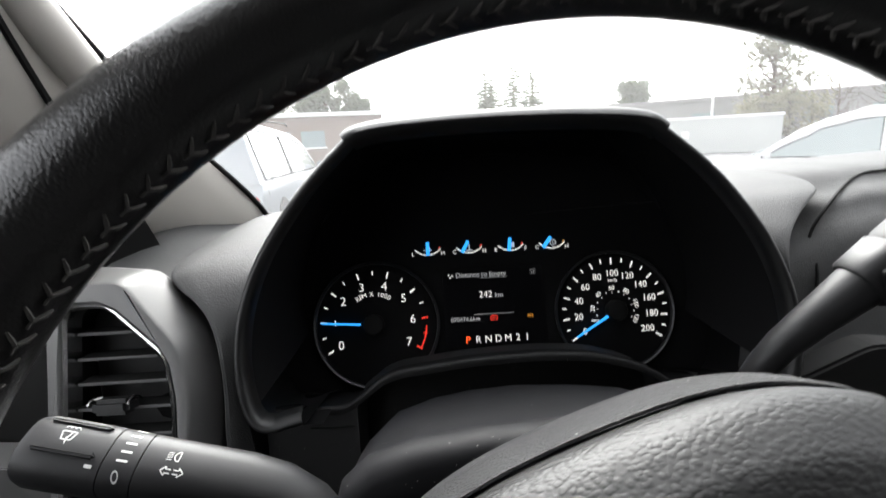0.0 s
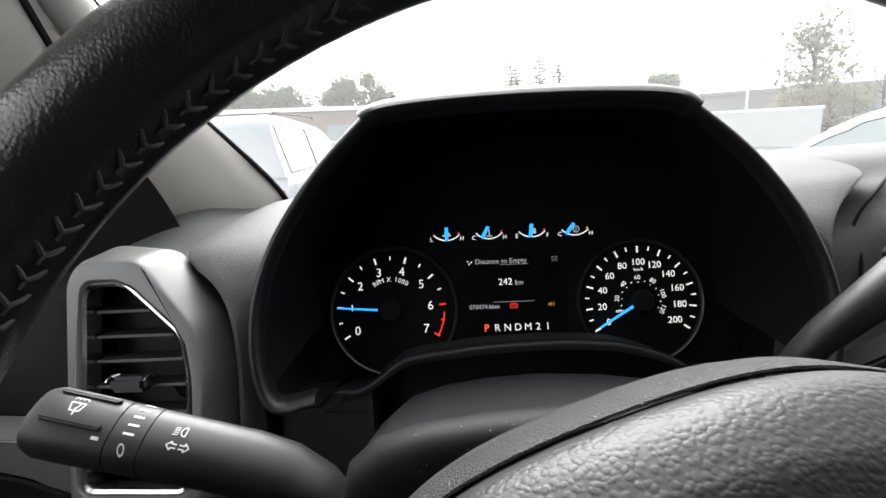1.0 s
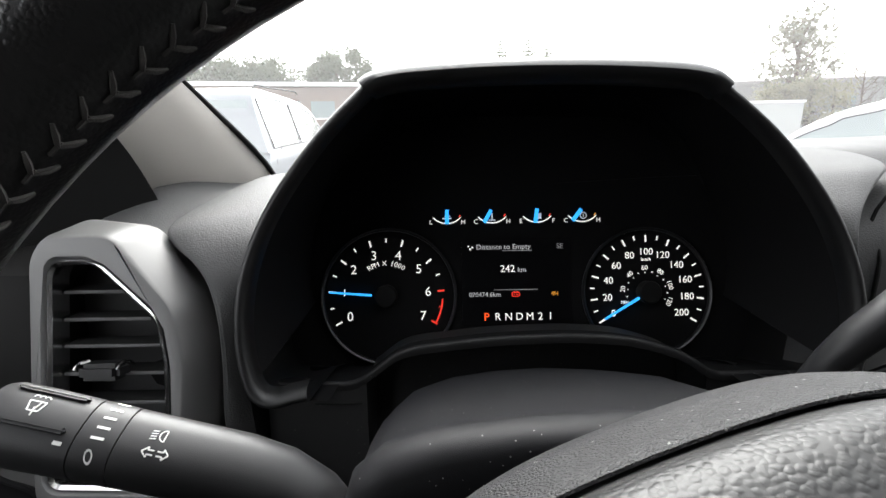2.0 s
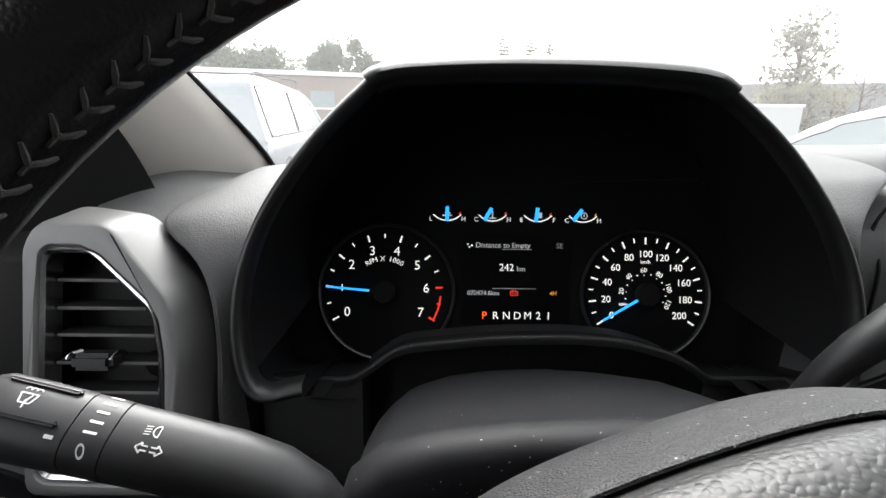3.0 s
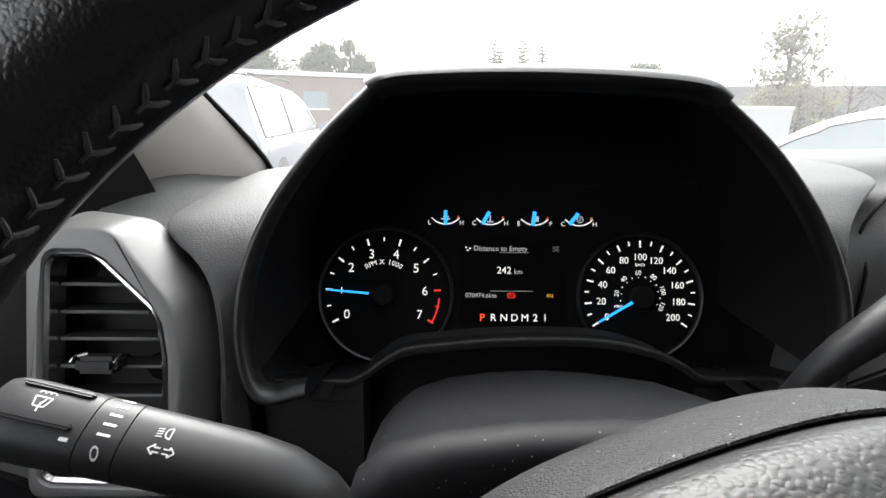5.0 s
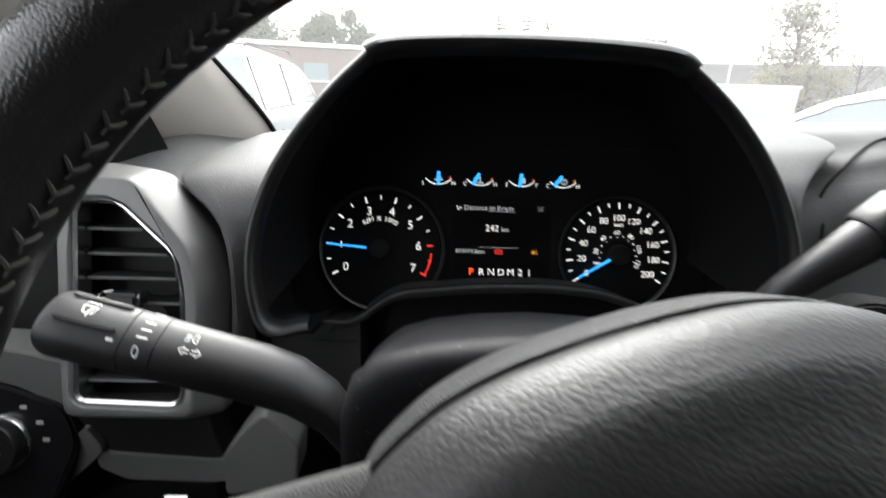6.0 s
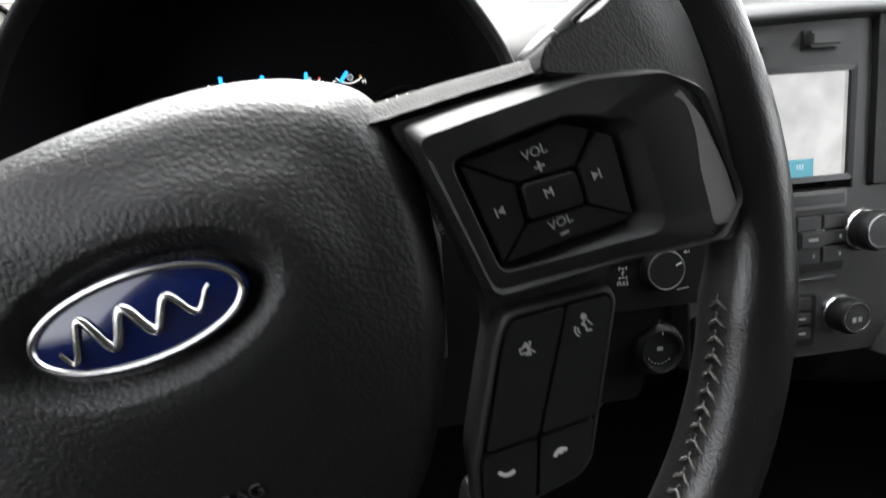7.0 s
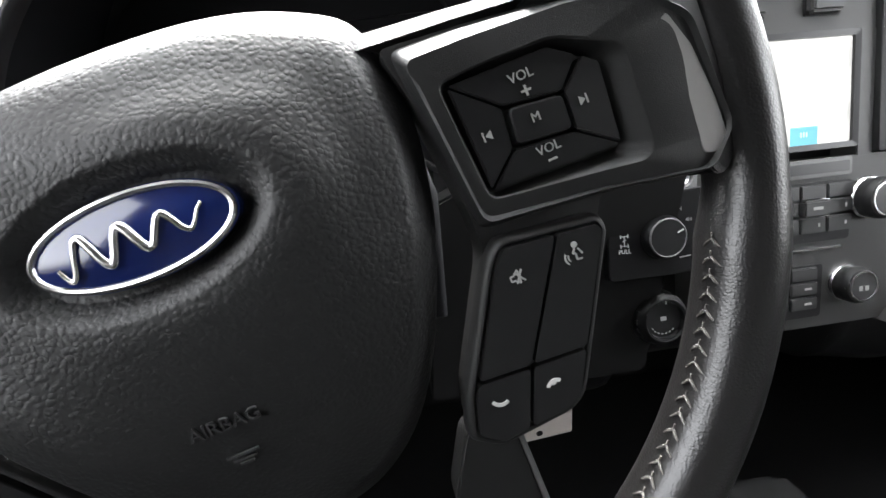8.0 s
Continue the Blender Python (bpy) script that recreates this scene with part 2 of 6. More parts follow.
def join(one, bm=None):
    if bm is None:
        return one
    me = bpy.data.meshes.new("joined")
    one.to_mesh(me)
    one.free()
    bm.from_mesh(me)
    bpy.data.meshes.remove(me)
    return bm


def slab(outline, z0, z1, bevel=0.0, seg=2, top=1.0, bm=None):
    """A plate from a 2D outline, from z0 up to z1, its upper rim bevelled."""
    one = bmesh.new()
    c = Vector((sum(p[0] for p in outline) / len(outline), sum(p[1] for p in outline) / len(outline)))
    lo = [one.verts.new((x, y, z0)) for x, y in outline]
    hi = [one.verts.new((c.x + (x - c.x) * top, c.y + (y - c.y) * top, z1)) for x, y in outline]
    k = len(outline)
    side = [one.faces.new((lo[i], lo[(i + 1) % k], hi[(i + 1) % k], hi[i])) for i in range(k)]
    one.faces.new(lo[::-1])
    f = one.faces.new(hi)
    one.normal_update()
    if bevel:
        bmesh.ops.bevel(one, geom=f.edges[:] + [e for e in one.edges if e.verts[0] in lo and e.verts[1] in hi or e.verts[1] in lo and e.verts[0] in hi], offset=bevel, segments=seg, affect="EDGES", clamp_overlap=True)
    return join(one, bm)


def smooth_loop(pts, n, closed=True):
    """Catmull-Rom through 2D or 3D points, n samples a span."""
    pts = [Vector(p) for p in pts]
    k, out = len(pts), []
    for i in range(k if closed else k - 1):
        g = (lambda j: pts[j % k]) if closed else (lambda j: pts[min(max(j, 0), k - 1)])
        a, b, c, d = g(i - 1), g(i), g(i + 1), g(i + 2)
        for s in range(n):
            t = s / n
            out.append(0.5 * (2 * b + (c - a) * t + (2 * a - 5 * b + 4 * c - d) * t * t + (3 * b - a - 3 * c + d) * t ** 3))
    if not closed:
        out.append(pts[-1])
    return out


def round_poly(pts, r, n=4):
    """A polygon with its corners rounded."""
    out, k = [], len(pts)
    for i in range(k):
        p, a, b = Vector(pts[i]), Vector(pts[i - 1]), Vector(pts[(i + 1) % k])
        ra = min(r, (a - p).length * 0.45, (b - p).length * 0.45)
        s, e = p + (a - p).normalized() * ra, p + (b - p).normalized() * ra
        for j in range(n + 1):
            t = j / n
            out.append(tuple(s * (1 - t) ** 2 + p * 2 * t * (1 - t) + e * t * t))
    return out


def inset(pts, d):
    """An outline moved inwards by d (counter-clockwise outlines)."""
    k, out = len(pts), []
    area = sum(pts[i][0] * pts[(i + 1) % k][1] - pts[(i + 1) % k][0] * pts[i][1] for i in range(k))
    s = 1 if area > 0 else -1
    for i in range(k):
        p, a, b = Vector(pts[i][:2]), Vector(pts[i - 1][:2]), Vector(pts[(i + 1) % k][:2])
        u, w = (p - a).normalized(), (b - p).normalized()
        nn = Vector((-(u + w).y, (u + w).x))
        if nn.length < 1e-6:
            nn = Vector((-u.y, u.x))
        nn.normalize()
        cs = max(0.4, nn.dot(Vector((-u.y, u.x))))
        out.append(tuple(p + nn * s * d / cs))
    return out


def tube(path, radius, n=10, closed=False, squash=1.0, bm=None):
    """A round bar along a path; radius is a number or one for each point."""
    pts = [Vector(p) for p in path]
    k = len(pts)
    loops, up = [], Vector((0, 0, 1))
    for i, p in enumerate(pts):
        d = (pts[(i + 1) % k] - pts[i - 1]) if closed else (pts[min(i + 1, k - 1)] - pts[max(i - 1, 0)])
        d.normalize()
        if i == 0:
            ref = up if abs(d.z) < 0.9 else Vector((1, 0, 0))
            u = d.cross(ref).normalized()
        else:
            u = (u - d * u.dot(d)).normalized()
        w = d.cross(u)
        r = radius if isinstance(radius, (int, float)) else radius[i]
        loops.append([p + (u * math.cos(a) + w * math.sin(a) * squash) * r for a in (math.tau * j / n for j in range(n))])
    if closed:
        loops.append(loops[0])
    out = rings(loops, cap=not closed)
    if closed:
        bmesh.ops.remove_doubles(out, verts=out.verts[:], dist=1e-6)
    return join(out, bm)


def lathe(profile, n=32, bm=None, m=None, cap=True):
    """Turn (radius, height) pairs about z."""
    one = rings([[(r * math.cos(a), r * math.sin(a), z) for a in (math.tau * j / n for j in range(n))] for r, z in profile], cap=cap)
    if m is not None:
        one.transform(m)
    return join(one, bm)


def words(body, size, at=(0, 0), turn=0.0, z=0.0, depth=0.0002, bm=None, squeeze=1.0):
    """Lettering in the built-in font, centred at a place, as a thin relief."""
    cu = bpy.data.curves.new("lettering", "FONT")
    cu.body, cu.size, cu.align_x, cu.align_y, cu.extrude, cu.resolution_u = body, size, "CENTER", "CENTER", depth, 3
    ob = bpy.data.objects.new("lettering", cu)
    me = bpy.data.meshes.new_from_object(ob)
    one = bmesh.new()
    one.from_mesh(me)
    one.transform(pose(at[0], at[1], z, 0, 0, turn) @ Matrix.Diagonal((squeeze, 1, 1, 1)))
    bpy.data.objects.remove(ob)
    bpy.data.meshes.remove(me)
    return join(one, bm)


def bar(x0, y0, x1, y1, width, z=0.0, depth=0.0004, bm=None):
    """A flat printed stroke from one point to another."""
    d = Vector((x1 - x0, y1 - y0))
    return box(d.length, width, depth, m=pose((x0 + x1) / 2, (y0 + y1) / 2, z, 0, 0, math.degrees(math.atan2(d.y, d.x))), bm=bm)


def arc_pts(cx, cy, r, a0, a1, n):
    return [(cx + r * math.cos(radians(a0 + (a1 - a0) * i / n)), cy + r * math.sin(radians(a0 + (a1 - a0) * i / n))) for i in range(n + 1)]


def arc_band(cx, cy, r, a0, a1, width, z, n=24, depth=0.0004, bm=None):
    o, i = arc_pts(cx, cy, r + width / 2, a0, a1, n), arc_pts(cx, cy, r - width / 2, a0, a1, n)
    return slab(o + i[::-1], z, z + depth, bm=bm)


def axes(origin, x, y, z):
    m = Matrix((x, y, z)).transposed().to_4x4()
    m.translation = origin
    return m

# ---- ground and surroundings ----
EYE_Z = 1.46


def far(az, dist, z=0.0):
    """A place by its bearing to the left of straight ahead, in degrees, and its distance."""
    return Vector((-math.sin(radians(az)) * dist, math.cos(radians(az)) * dist, z))


def build_ground():
    bm = bmesh.new()
    xs = [-1500, -200, -60, -20, -8, 0, 8, 20, 60, 200, 1500]
    grid = [[bm.verts.new((x, y, 0.0)) for x in xs] for y in xs]
    for a, b in zip(grid, grid[1:]):
        for i in range(len(xs) - 1):
            bm.faces.new((a[i], a[i + 1], b[i + 1], b[i]))
    solid("ground", bm, ASPHALT, "worn dark asphalt car park ground", "ground", "structure", smooth=0)


build_ground()

DOOR = surf("door_plastic", (0.030, 0.030, 0.031), 0.6, grain=0.0002, scale=900, vary=0.1)

# ---- cab of the pickup: floor, roof, pillars, walls ----
CX = 0.42  # middle of the cab


def build_cab():
    bm = box(1.92, 1.78, 0.06, (CX, 0.03, 0.52))
    solid("floor", bm, CARPET, "black carpeted cab floor", "floor", "structure")
    # headliner with its edges rolled down
    prof = [(-0.86, 1.86), (-0.7, 1.89), (-0.5, 1.90), (-0.1, 1.885), (0.06, 1.86)]
    loops = []
    for x, dz in ((-0.42, -0.10), (-0.36, -0.03), (-0.2, 0.0), (CX, 0.01), (1.04, 0.0), (1.20, -0.03), (1.26, -0.10)):
        loops.append([(x, y, z + dz) for y, z in prof] + [(x, y, z + dz + 0.04) for y, z in prof[::-1]])
    solid("ceiling", rings(loops), LINER, "pale grey cloth headliner of the cab", "headliner", "structure")
    # firewall, and an unseen back wall moved close to block light from behind
    solid("wall_front", box(1.8, 0.05, 0.85, (CX, 0.86, 0.93)), MATTE_BLACK, "black firewall behind the dashboard", "wall", "structure")
    solid("wall_back", box(1.86, 0.06, 1.42, (CX, -0.86, 1.21)), CLOTH, "unseen dark cloth back wall set close to block light from behind", "wall", "structure")
    # doors: lower panels, rear posts, roof rails; the side windows between them are open to the daylight
    # rear posts, out of view, are widened to keep light off the dash
    for nm, x in (("wall_left", -0.50), ("wall_right", 1.34)):
        up = x * 0.97 + 0.01
        bm = box(0.07, 1.76, 0.78, (x, 0.03, 0.93), 0.02)
        box(0.05, 0.40, 0.60, (up, -0.66, 1.59), 0.015, bm=bm)
        box(0.05, 1.0, 0.06, (up, -0.35, 1.87), 0.02, bm=bm)
        solid(nm, bm, DOOR, "dark moulded plastic door side of the cab, its unseen post widened to block light", "wall", "structure")


build_cab()


def build_door_edge(side):
    """Front end of the door trim beside the dashboard."""
    x = -0.4225 if side < 0 else 2 * CX + 0.4225
    pts = [(0.364, 0.98), (0.364, 1.335), (0.372, 1.352), (0.392, 1.362), (0.60, 1.368), (0.82, 1.350), (0.82, 0.98)]
    bm = rings([[(x - 0.080, y, z) for y, z in pts], [(x + 0.072, y, z) for y, z in pts], [(x + 0.080, y + 0.006 * (0.5 - (y > 0.5)), z - 0.006) for y, z in pts]])
    solid("door_1" if side < 0 else "door_2", bm, DOOR_DARK, "black plastic front edge of the door beside the dashboard", "door", "structure")


DOOR_DARK = surf("black_door_plastic", (0.006, 0.0057, 0.0055), 0.6, spec=0.25, grain=0.0001, scale=1300, vary=0.15)
build_door_edge(-1)
build_door_edge(1)


def build_pillar(side):
    """Slanting windshield pillar: trim, black glass seal and grip cut."""
    sx = 1 if side < 0 else -1
    x0 = lambda x: x if side < 0 else 2 * CX - x
    # from the dash corner up and back to the roof
    path = [(-0.335, 0.66, 1.30), (-0.345, 0.58, 1.40), (-0.362, 0.45, 1.52), (-0.385, 0.27, 1.68), (-0.405, 0.06, 1.84)]
    sec = [(-0.088, -0.060), (-0.082, -0.080), (-0.068, -0.094), (-0.045, -0.098), (-0.018, -0.090), (0.008, -0.070), (0.030, -0.042), (0.046, -0.010), (0.055, 0.015), (0.05, 0.03), (0.02, 0.03), (-0.06, 0.0)]
    t = thing("windshield_pillar", Matrix.Translation((x0(path[1][0]), path[1][1], path[1][2])), "pale grey plastic windshield pillar trim rising from the dashboard", "pillar", kind="structure")
    loops = [[(x0(px + a * (1.0 if k > 1 else (1.12 if a < 0 else 1.55))), py + b, pz + 0.25 * b) for a, b in sec] for k, (px, py, pz) in enumerate(path)]
    loops = [[tuple(v) for v in row] for row in loops]
    part("trim", rings(loops), PILLAR, t, world=True, smooth=75)
    seal = [(x0(px + 0.055 * (1.0 if k > 1 else 1.55) + 0.001), py + 0.016, pz + 0.004) for k, (px, py, pz) in enumerate(path)]
    part("seal", tube(smooth_loop(seal, 6, False), 0.0030, 8), RUBBER, t, "black rubber glass seal", world=True)
    gap = [(x0(px), py, pz) for px, py, pz in ((-0.3225, 0.290, 1.692), (-0.3275, 0.345, 1.605), (-0.3300, 0.373, 1.560), (-0.3320, 0.392, 1.530), (-0.3335, 0.412, 1.498), (-0.335, 0.430, 1.470))]
    part("door_gap", tube(smooth_loop(gap, 6, False), 0.0028, 6), RUBBER, t, "black door gap line", world=True)
    blk = rings([[(x0(px - 0.075), py - 0.108, pz - 0.03), (x0(px - 0.13), py - 0.12, pz - 0.03), (x0(px - 0.13), py + 0.05, pz), (x0(px - 0.08), py + 0.03, pz)] for px, py, pz in ((-0.328, 0.70, 1.25), (-0.338, 0.62, 1.35), (-0.352, 0.52, 1.45), (-0.362, 0.45, 1.50))])
    part("door_seal", blk, RUBBER, t, "black door weather strip", world=True)
    if side < 0:
        # black slab marks the door gap and paints in the pillar's shade
        edge = smooth_loop([(-0.330, 0.430, 1.470), (-0.319, 0.448, 1.437), (-0.310, 0.456, 1.409), (-0.302, 0.460, 1.380), (-0.296, 0.462, 1.350)], 3, False)
        bm = rings([[tuple(p), (p.x - 0.10, p.y - 0.06, p.z), (p.x - 0.12, p.y + 0.02, p.z), (p.x - 0.010, p.y + 0.006, p.z)] for p in edge])
        part("door_frame_shade", bm, RUBBER, t, "black door frame edge, also painting the pillar's shaded side", world=True)
        h = thing("grab_handle", Matrix.Translation((-0.335, 0.38, 1.58)), "grey-beige plastic grab handle along the windshield pillar", "grab handle")
        path = smooth_loop([(-0.350, 0.36, 1.665), (-0.342, 0.355, 1.635), (-0.330, 0.385, 1.585), (-0.319, 0.425, 1.535), (-0.315, 0.465, 1.500), (-0.318, 0.495, 1.478)], 5, False)
        part("grip", tube(path, [0.012 + 0.007 * math.sin(math.pi * min(1, i / 20)) for i in range(len(path))], 14), PILLAR, h, world=True, smooth=80)
    return t


build_pillar(-1)
build_pillar(1)


def build_windshield():
    lo, hi = [], []
    for i in range(13):
        f = i / 12 * 2 - 1
        x = CX + f * 0.76
        lo.append((x, 0.90 - 0.22 * f * f, 1.33 - 0.0 * f * f))
        hi.append((CX + f * 0.70, 0.10 - 0.05 * f * f, 1.875 - 0.05 * f * f))
    loops = [[tuple(Vector(a).lerp(Vector(b), k / 8) + Vector((0, 0.03, 0.03)) * math.sin(math.pi * k / 8)) for a, b in zip(lo, hi)] for k in range(9)]
    ob = solid("window_1", rings(loops, closed=False, cap=False), GLASS, "clear raked windshield glass", "windshield", "structure")
    ob.data.flip_normals()
    ob.visible_shadow = False


build_windshield()


# ---- dashboard ----
def lerp_tab(tab, x):
    for (xa, *a), (xb, *b) in zip(tab, tab[1:]):
        if x <= xb:
            f = max(0.0, (x - xa) / (xb - xa))
            f = f * f * (3 - 2 * f)
            return [p + (q - p) * f for p, q in zip(a, b)]
    return list(tab[-1][1:])


def dash_profile(x):
    """Side profile of the dashboard at x: (y, z) from the windshield over the brow and down the front."""
    #       x    brow y  brow z  rear z  face y
    brow, bz, rz, fy = lerp_tab([
        (-0.55, 0.400, 1.345, 1.345, 0.385),
        (-0.40, 0.395, 1.362, 1.375, 0.380),
        (-0.31, 0.394, 1.374, 1.394, 0.380),
        (-0.27, 0.396, 1.366, 1.386, 0.384),
        (-0.212, 0.405, 1.362, 1.380, 0.392),
        (-0.200, 0.52, 1.375, 1.385, 0.515),
        (0.202, 0.52, 1.385, 1.400, 0.515),
        (0.214, 0.440, 1.384, 1.402, 0.405),
        (0.246, 0.440, 1.388, 1.404, 0.405),
        (0.266, 0.436, 1.394, 1.410, 0.405),
        (0.29, 0.420, 1.404, 1.420, 0.402),
        (0.33, 0.422, 1.410, 1.422, 0.402),
        (0.365, 0.424, 1.412, 1.424, 0.455),
        (0.59, 0.425, 1.418, 1.430, 0.455),
        (0.64, 0.425, 1.418, 1.430, 0.402),
        (0.74, 0.40, 1.405, 1.420, 0.38),
        (1.40, 0.40, 1.36, 1.36, 0.38)], x)
    return [(0.90, 1.325), (0.78, rz - 0.035), (0.66, rz - 0.006), (0.56, rz), (0.48, rz), (brow + 0.03, bz + 0.002), (brow + 0.008, bz - 0.004), (brow - 0.002, bz - 0.014),
            (fy - 0.004, bz - 0.035), (fy - 0.012, bz - 0.09), (fy - 0.028, 1.24), (fy - 0.030, 1.16), (fy - 0.01, 1.08), (fy - 0.01, 0.98), (fy + 0.08, 0.90), (0.84, 0.86)]


def build_dashboard():
    xs = [-0.338 + 1.678 * i / 160 for i in range(161)]
    loops = []
    for x in xs:
        p = smooth_loop([(0, y, z) for y, z in dash_profile(x)], 3, False)
        loops.append([(x, q.y, q.z) for q in p])
    t = thing("dashboard", Matrix.Translation((CX, 0.5, 0.9)), "dark grey soft-touch pickup dashboard with grained plastic", "dashboard", kind="structure")
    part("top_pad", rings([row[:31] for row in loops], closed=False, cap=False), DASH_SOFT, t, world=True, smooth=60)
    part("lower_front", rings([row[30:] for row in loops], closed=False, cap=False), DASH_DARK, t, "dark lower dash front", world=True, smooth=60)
    return t


DASH = build_dashboard()


def dash_skin(x):
    return [(q.y, q.z) for q in smooth_loop([(0, y, z) for y, z in dash_profile(x)], 6, False)]


def on_top(x, y):
    return (x, y, min(dash_skin(x)[:50], key=lambda q: abs(q[0] - y))[1] + 0.0010)


def on_front(x, z):
    return (x, min(dash_skin(x)[36:], key=lambda q: abs(q[1] - z))[0] - 0.0002, z)


# edges of the raised pad round the visor: the outer brim, and the line where it runs under the visor
PAD_LEFT = [(-0.2119, 0.335, 1.225), (-0.2119, 0.335, 1.2648), (-0.2094, 0.338, 1.3008), (-0.2105, 0.342, 1.3309), (-0.2173, 0.350, 1.3509), (-0.2297, 0.360, 1.3629), (-0.2458, 0.372, 1.3702), (-0.2576, 0.385, 1.3766), (-0.2633, 0.405, 1.3802), (-0.2622, 0.44, 1.3846), (-0.2559, 0.48, 1.3897), (-0.2508, 0.52, 1.3933), (-0.2482, 0.56, 1.3937), (-0.247, 0.66, 1.386)]
PAD_LEFT_IN = [(-0.196, 0.345, 1.225), (-0.198, 0.345, 1.2648), (-0.199, 0.345, 1.3008), (-0.199, 0.348, 1.331), (-0.197, 0.353, 1.352), (-0.193, 0.362, 1.367), (-0.190, 0.372, 1.378), (-0.187, 0.388, 1.386), (-0.184, 0.408, 1.392), (-0.180, 0.44, 1.398), (-0.176, 0.48, 1.402), (-0.172, 0.52, 1.404), (-0.160, 0.56, 1.403), (-0.150, 0.66, 1.390)]
PAD_RIGHT = [(0.2030, 0.338, 1.225), (0.2020, 0.338, 1.270), (0.2010, 0.340, 1.320), (0.1995, 0.345, 1.3562), (0.1998, 0.350, 1.3734), (0.2086, 0.362, 1.3886), (0.2256, 0.378, 1.399), (0.2468, 0.395, 1.4083), (0.263, 0.41, 1.4121), (0.2789, 0.435, 1.4145), (0.2900, 0.47, 1.4169), (0.2960, 0.52, 1.4182), (0.298, 0.58, 1.416), (0.298, 0.66, 1.405)]
PAD_RIGHT_IN = [(0.196, 0.345, 1.225), (0.198, 0.345, 1.270), (0.199, 0.347, 1.320), (0.1965, 0.350, 1.356), (0.192, 0.357, 1.376), (0.188, 0.366, 1.388), (0.184, 0.380, 1.397), (0.181, 0.396, 1.404), (0.178, 0.412, 1.408), (0.174, 0.437, 1.411), (0.170, 0.47, 1.414), (0.166, 0.52, 1.416), (0.150, 0.58, 1.414), (0.140, 0.66, 1.405)]


def build_pad(edge, inner):
    """Soft pad with a rolled brim and a hollow wall that drops behind the brim to the dash."""
    edge, inner = smooth_loop(edge, 5, False), smooth_loop(inner, 5, False)
    loops = []
    for e, q in zip(edge, inner):
        f = min(max((e.y - 0.342) / 0.06, 0.0), 1.0)
        wall = Vector((0.0, 0.026, 0.0)).lerp(Vector((0.0, 0.010, -0.030)), f)
        face = -wall.normalized()
        a = q - e
        side = a.normalized()
        loops.append([tuple(e + side * 0.015 + wall * 1.3), tuple(e + side * 0.0135 + wall * 0.75), tuple(e + side * 0.0100 + wall * 0.42), tuple(e + side * 0.0045 + wall * 0.15), tuple(e), tuple(e + side * 0.0010 + face * 0.0012), tuple(e + side * 0.0030 + face * 0.0019), tuple(e + a * 0.28 + face * 0.0026), tuple(e + a * 0.6 + face * 0.0022), tuple(q)])
    part("driver_pad", rings(loops, closed=False, cap=False), DASH_SOFT, DASH, "raised soft pad with a rolled brim beside the visor", world=True, smooth=38)


build_pad(PAD_LEFT, PAD_LEFT_IN)
build_pad(PAD_RIGHT, PAD_RIGHT_IN)


def build_seams():
    """Fine dark seams of the dash pads."""
    pts = [on_top(0.60, 0.468), on_top(0.46, 0.465), on_top(0.369, 0.462), on_top(0.345, 0.461), on_top(0.320, 0.447), on_top(0.290, 0.425), on_front(0.268, 1.372), on_front(0.262, 1.345), on_front(0.260, 1.30)]
    part("seam", tube(smooth_loop(pts, 4, False), 0.0014, 6), RUBBER, DASH, "dark pad seam", world=True)


build_seams()


SLAT_HIGHLIGHT = surf("slat_highlight_grey", (0.13, 0.13, 0.13), 0.4, vary=0.1)


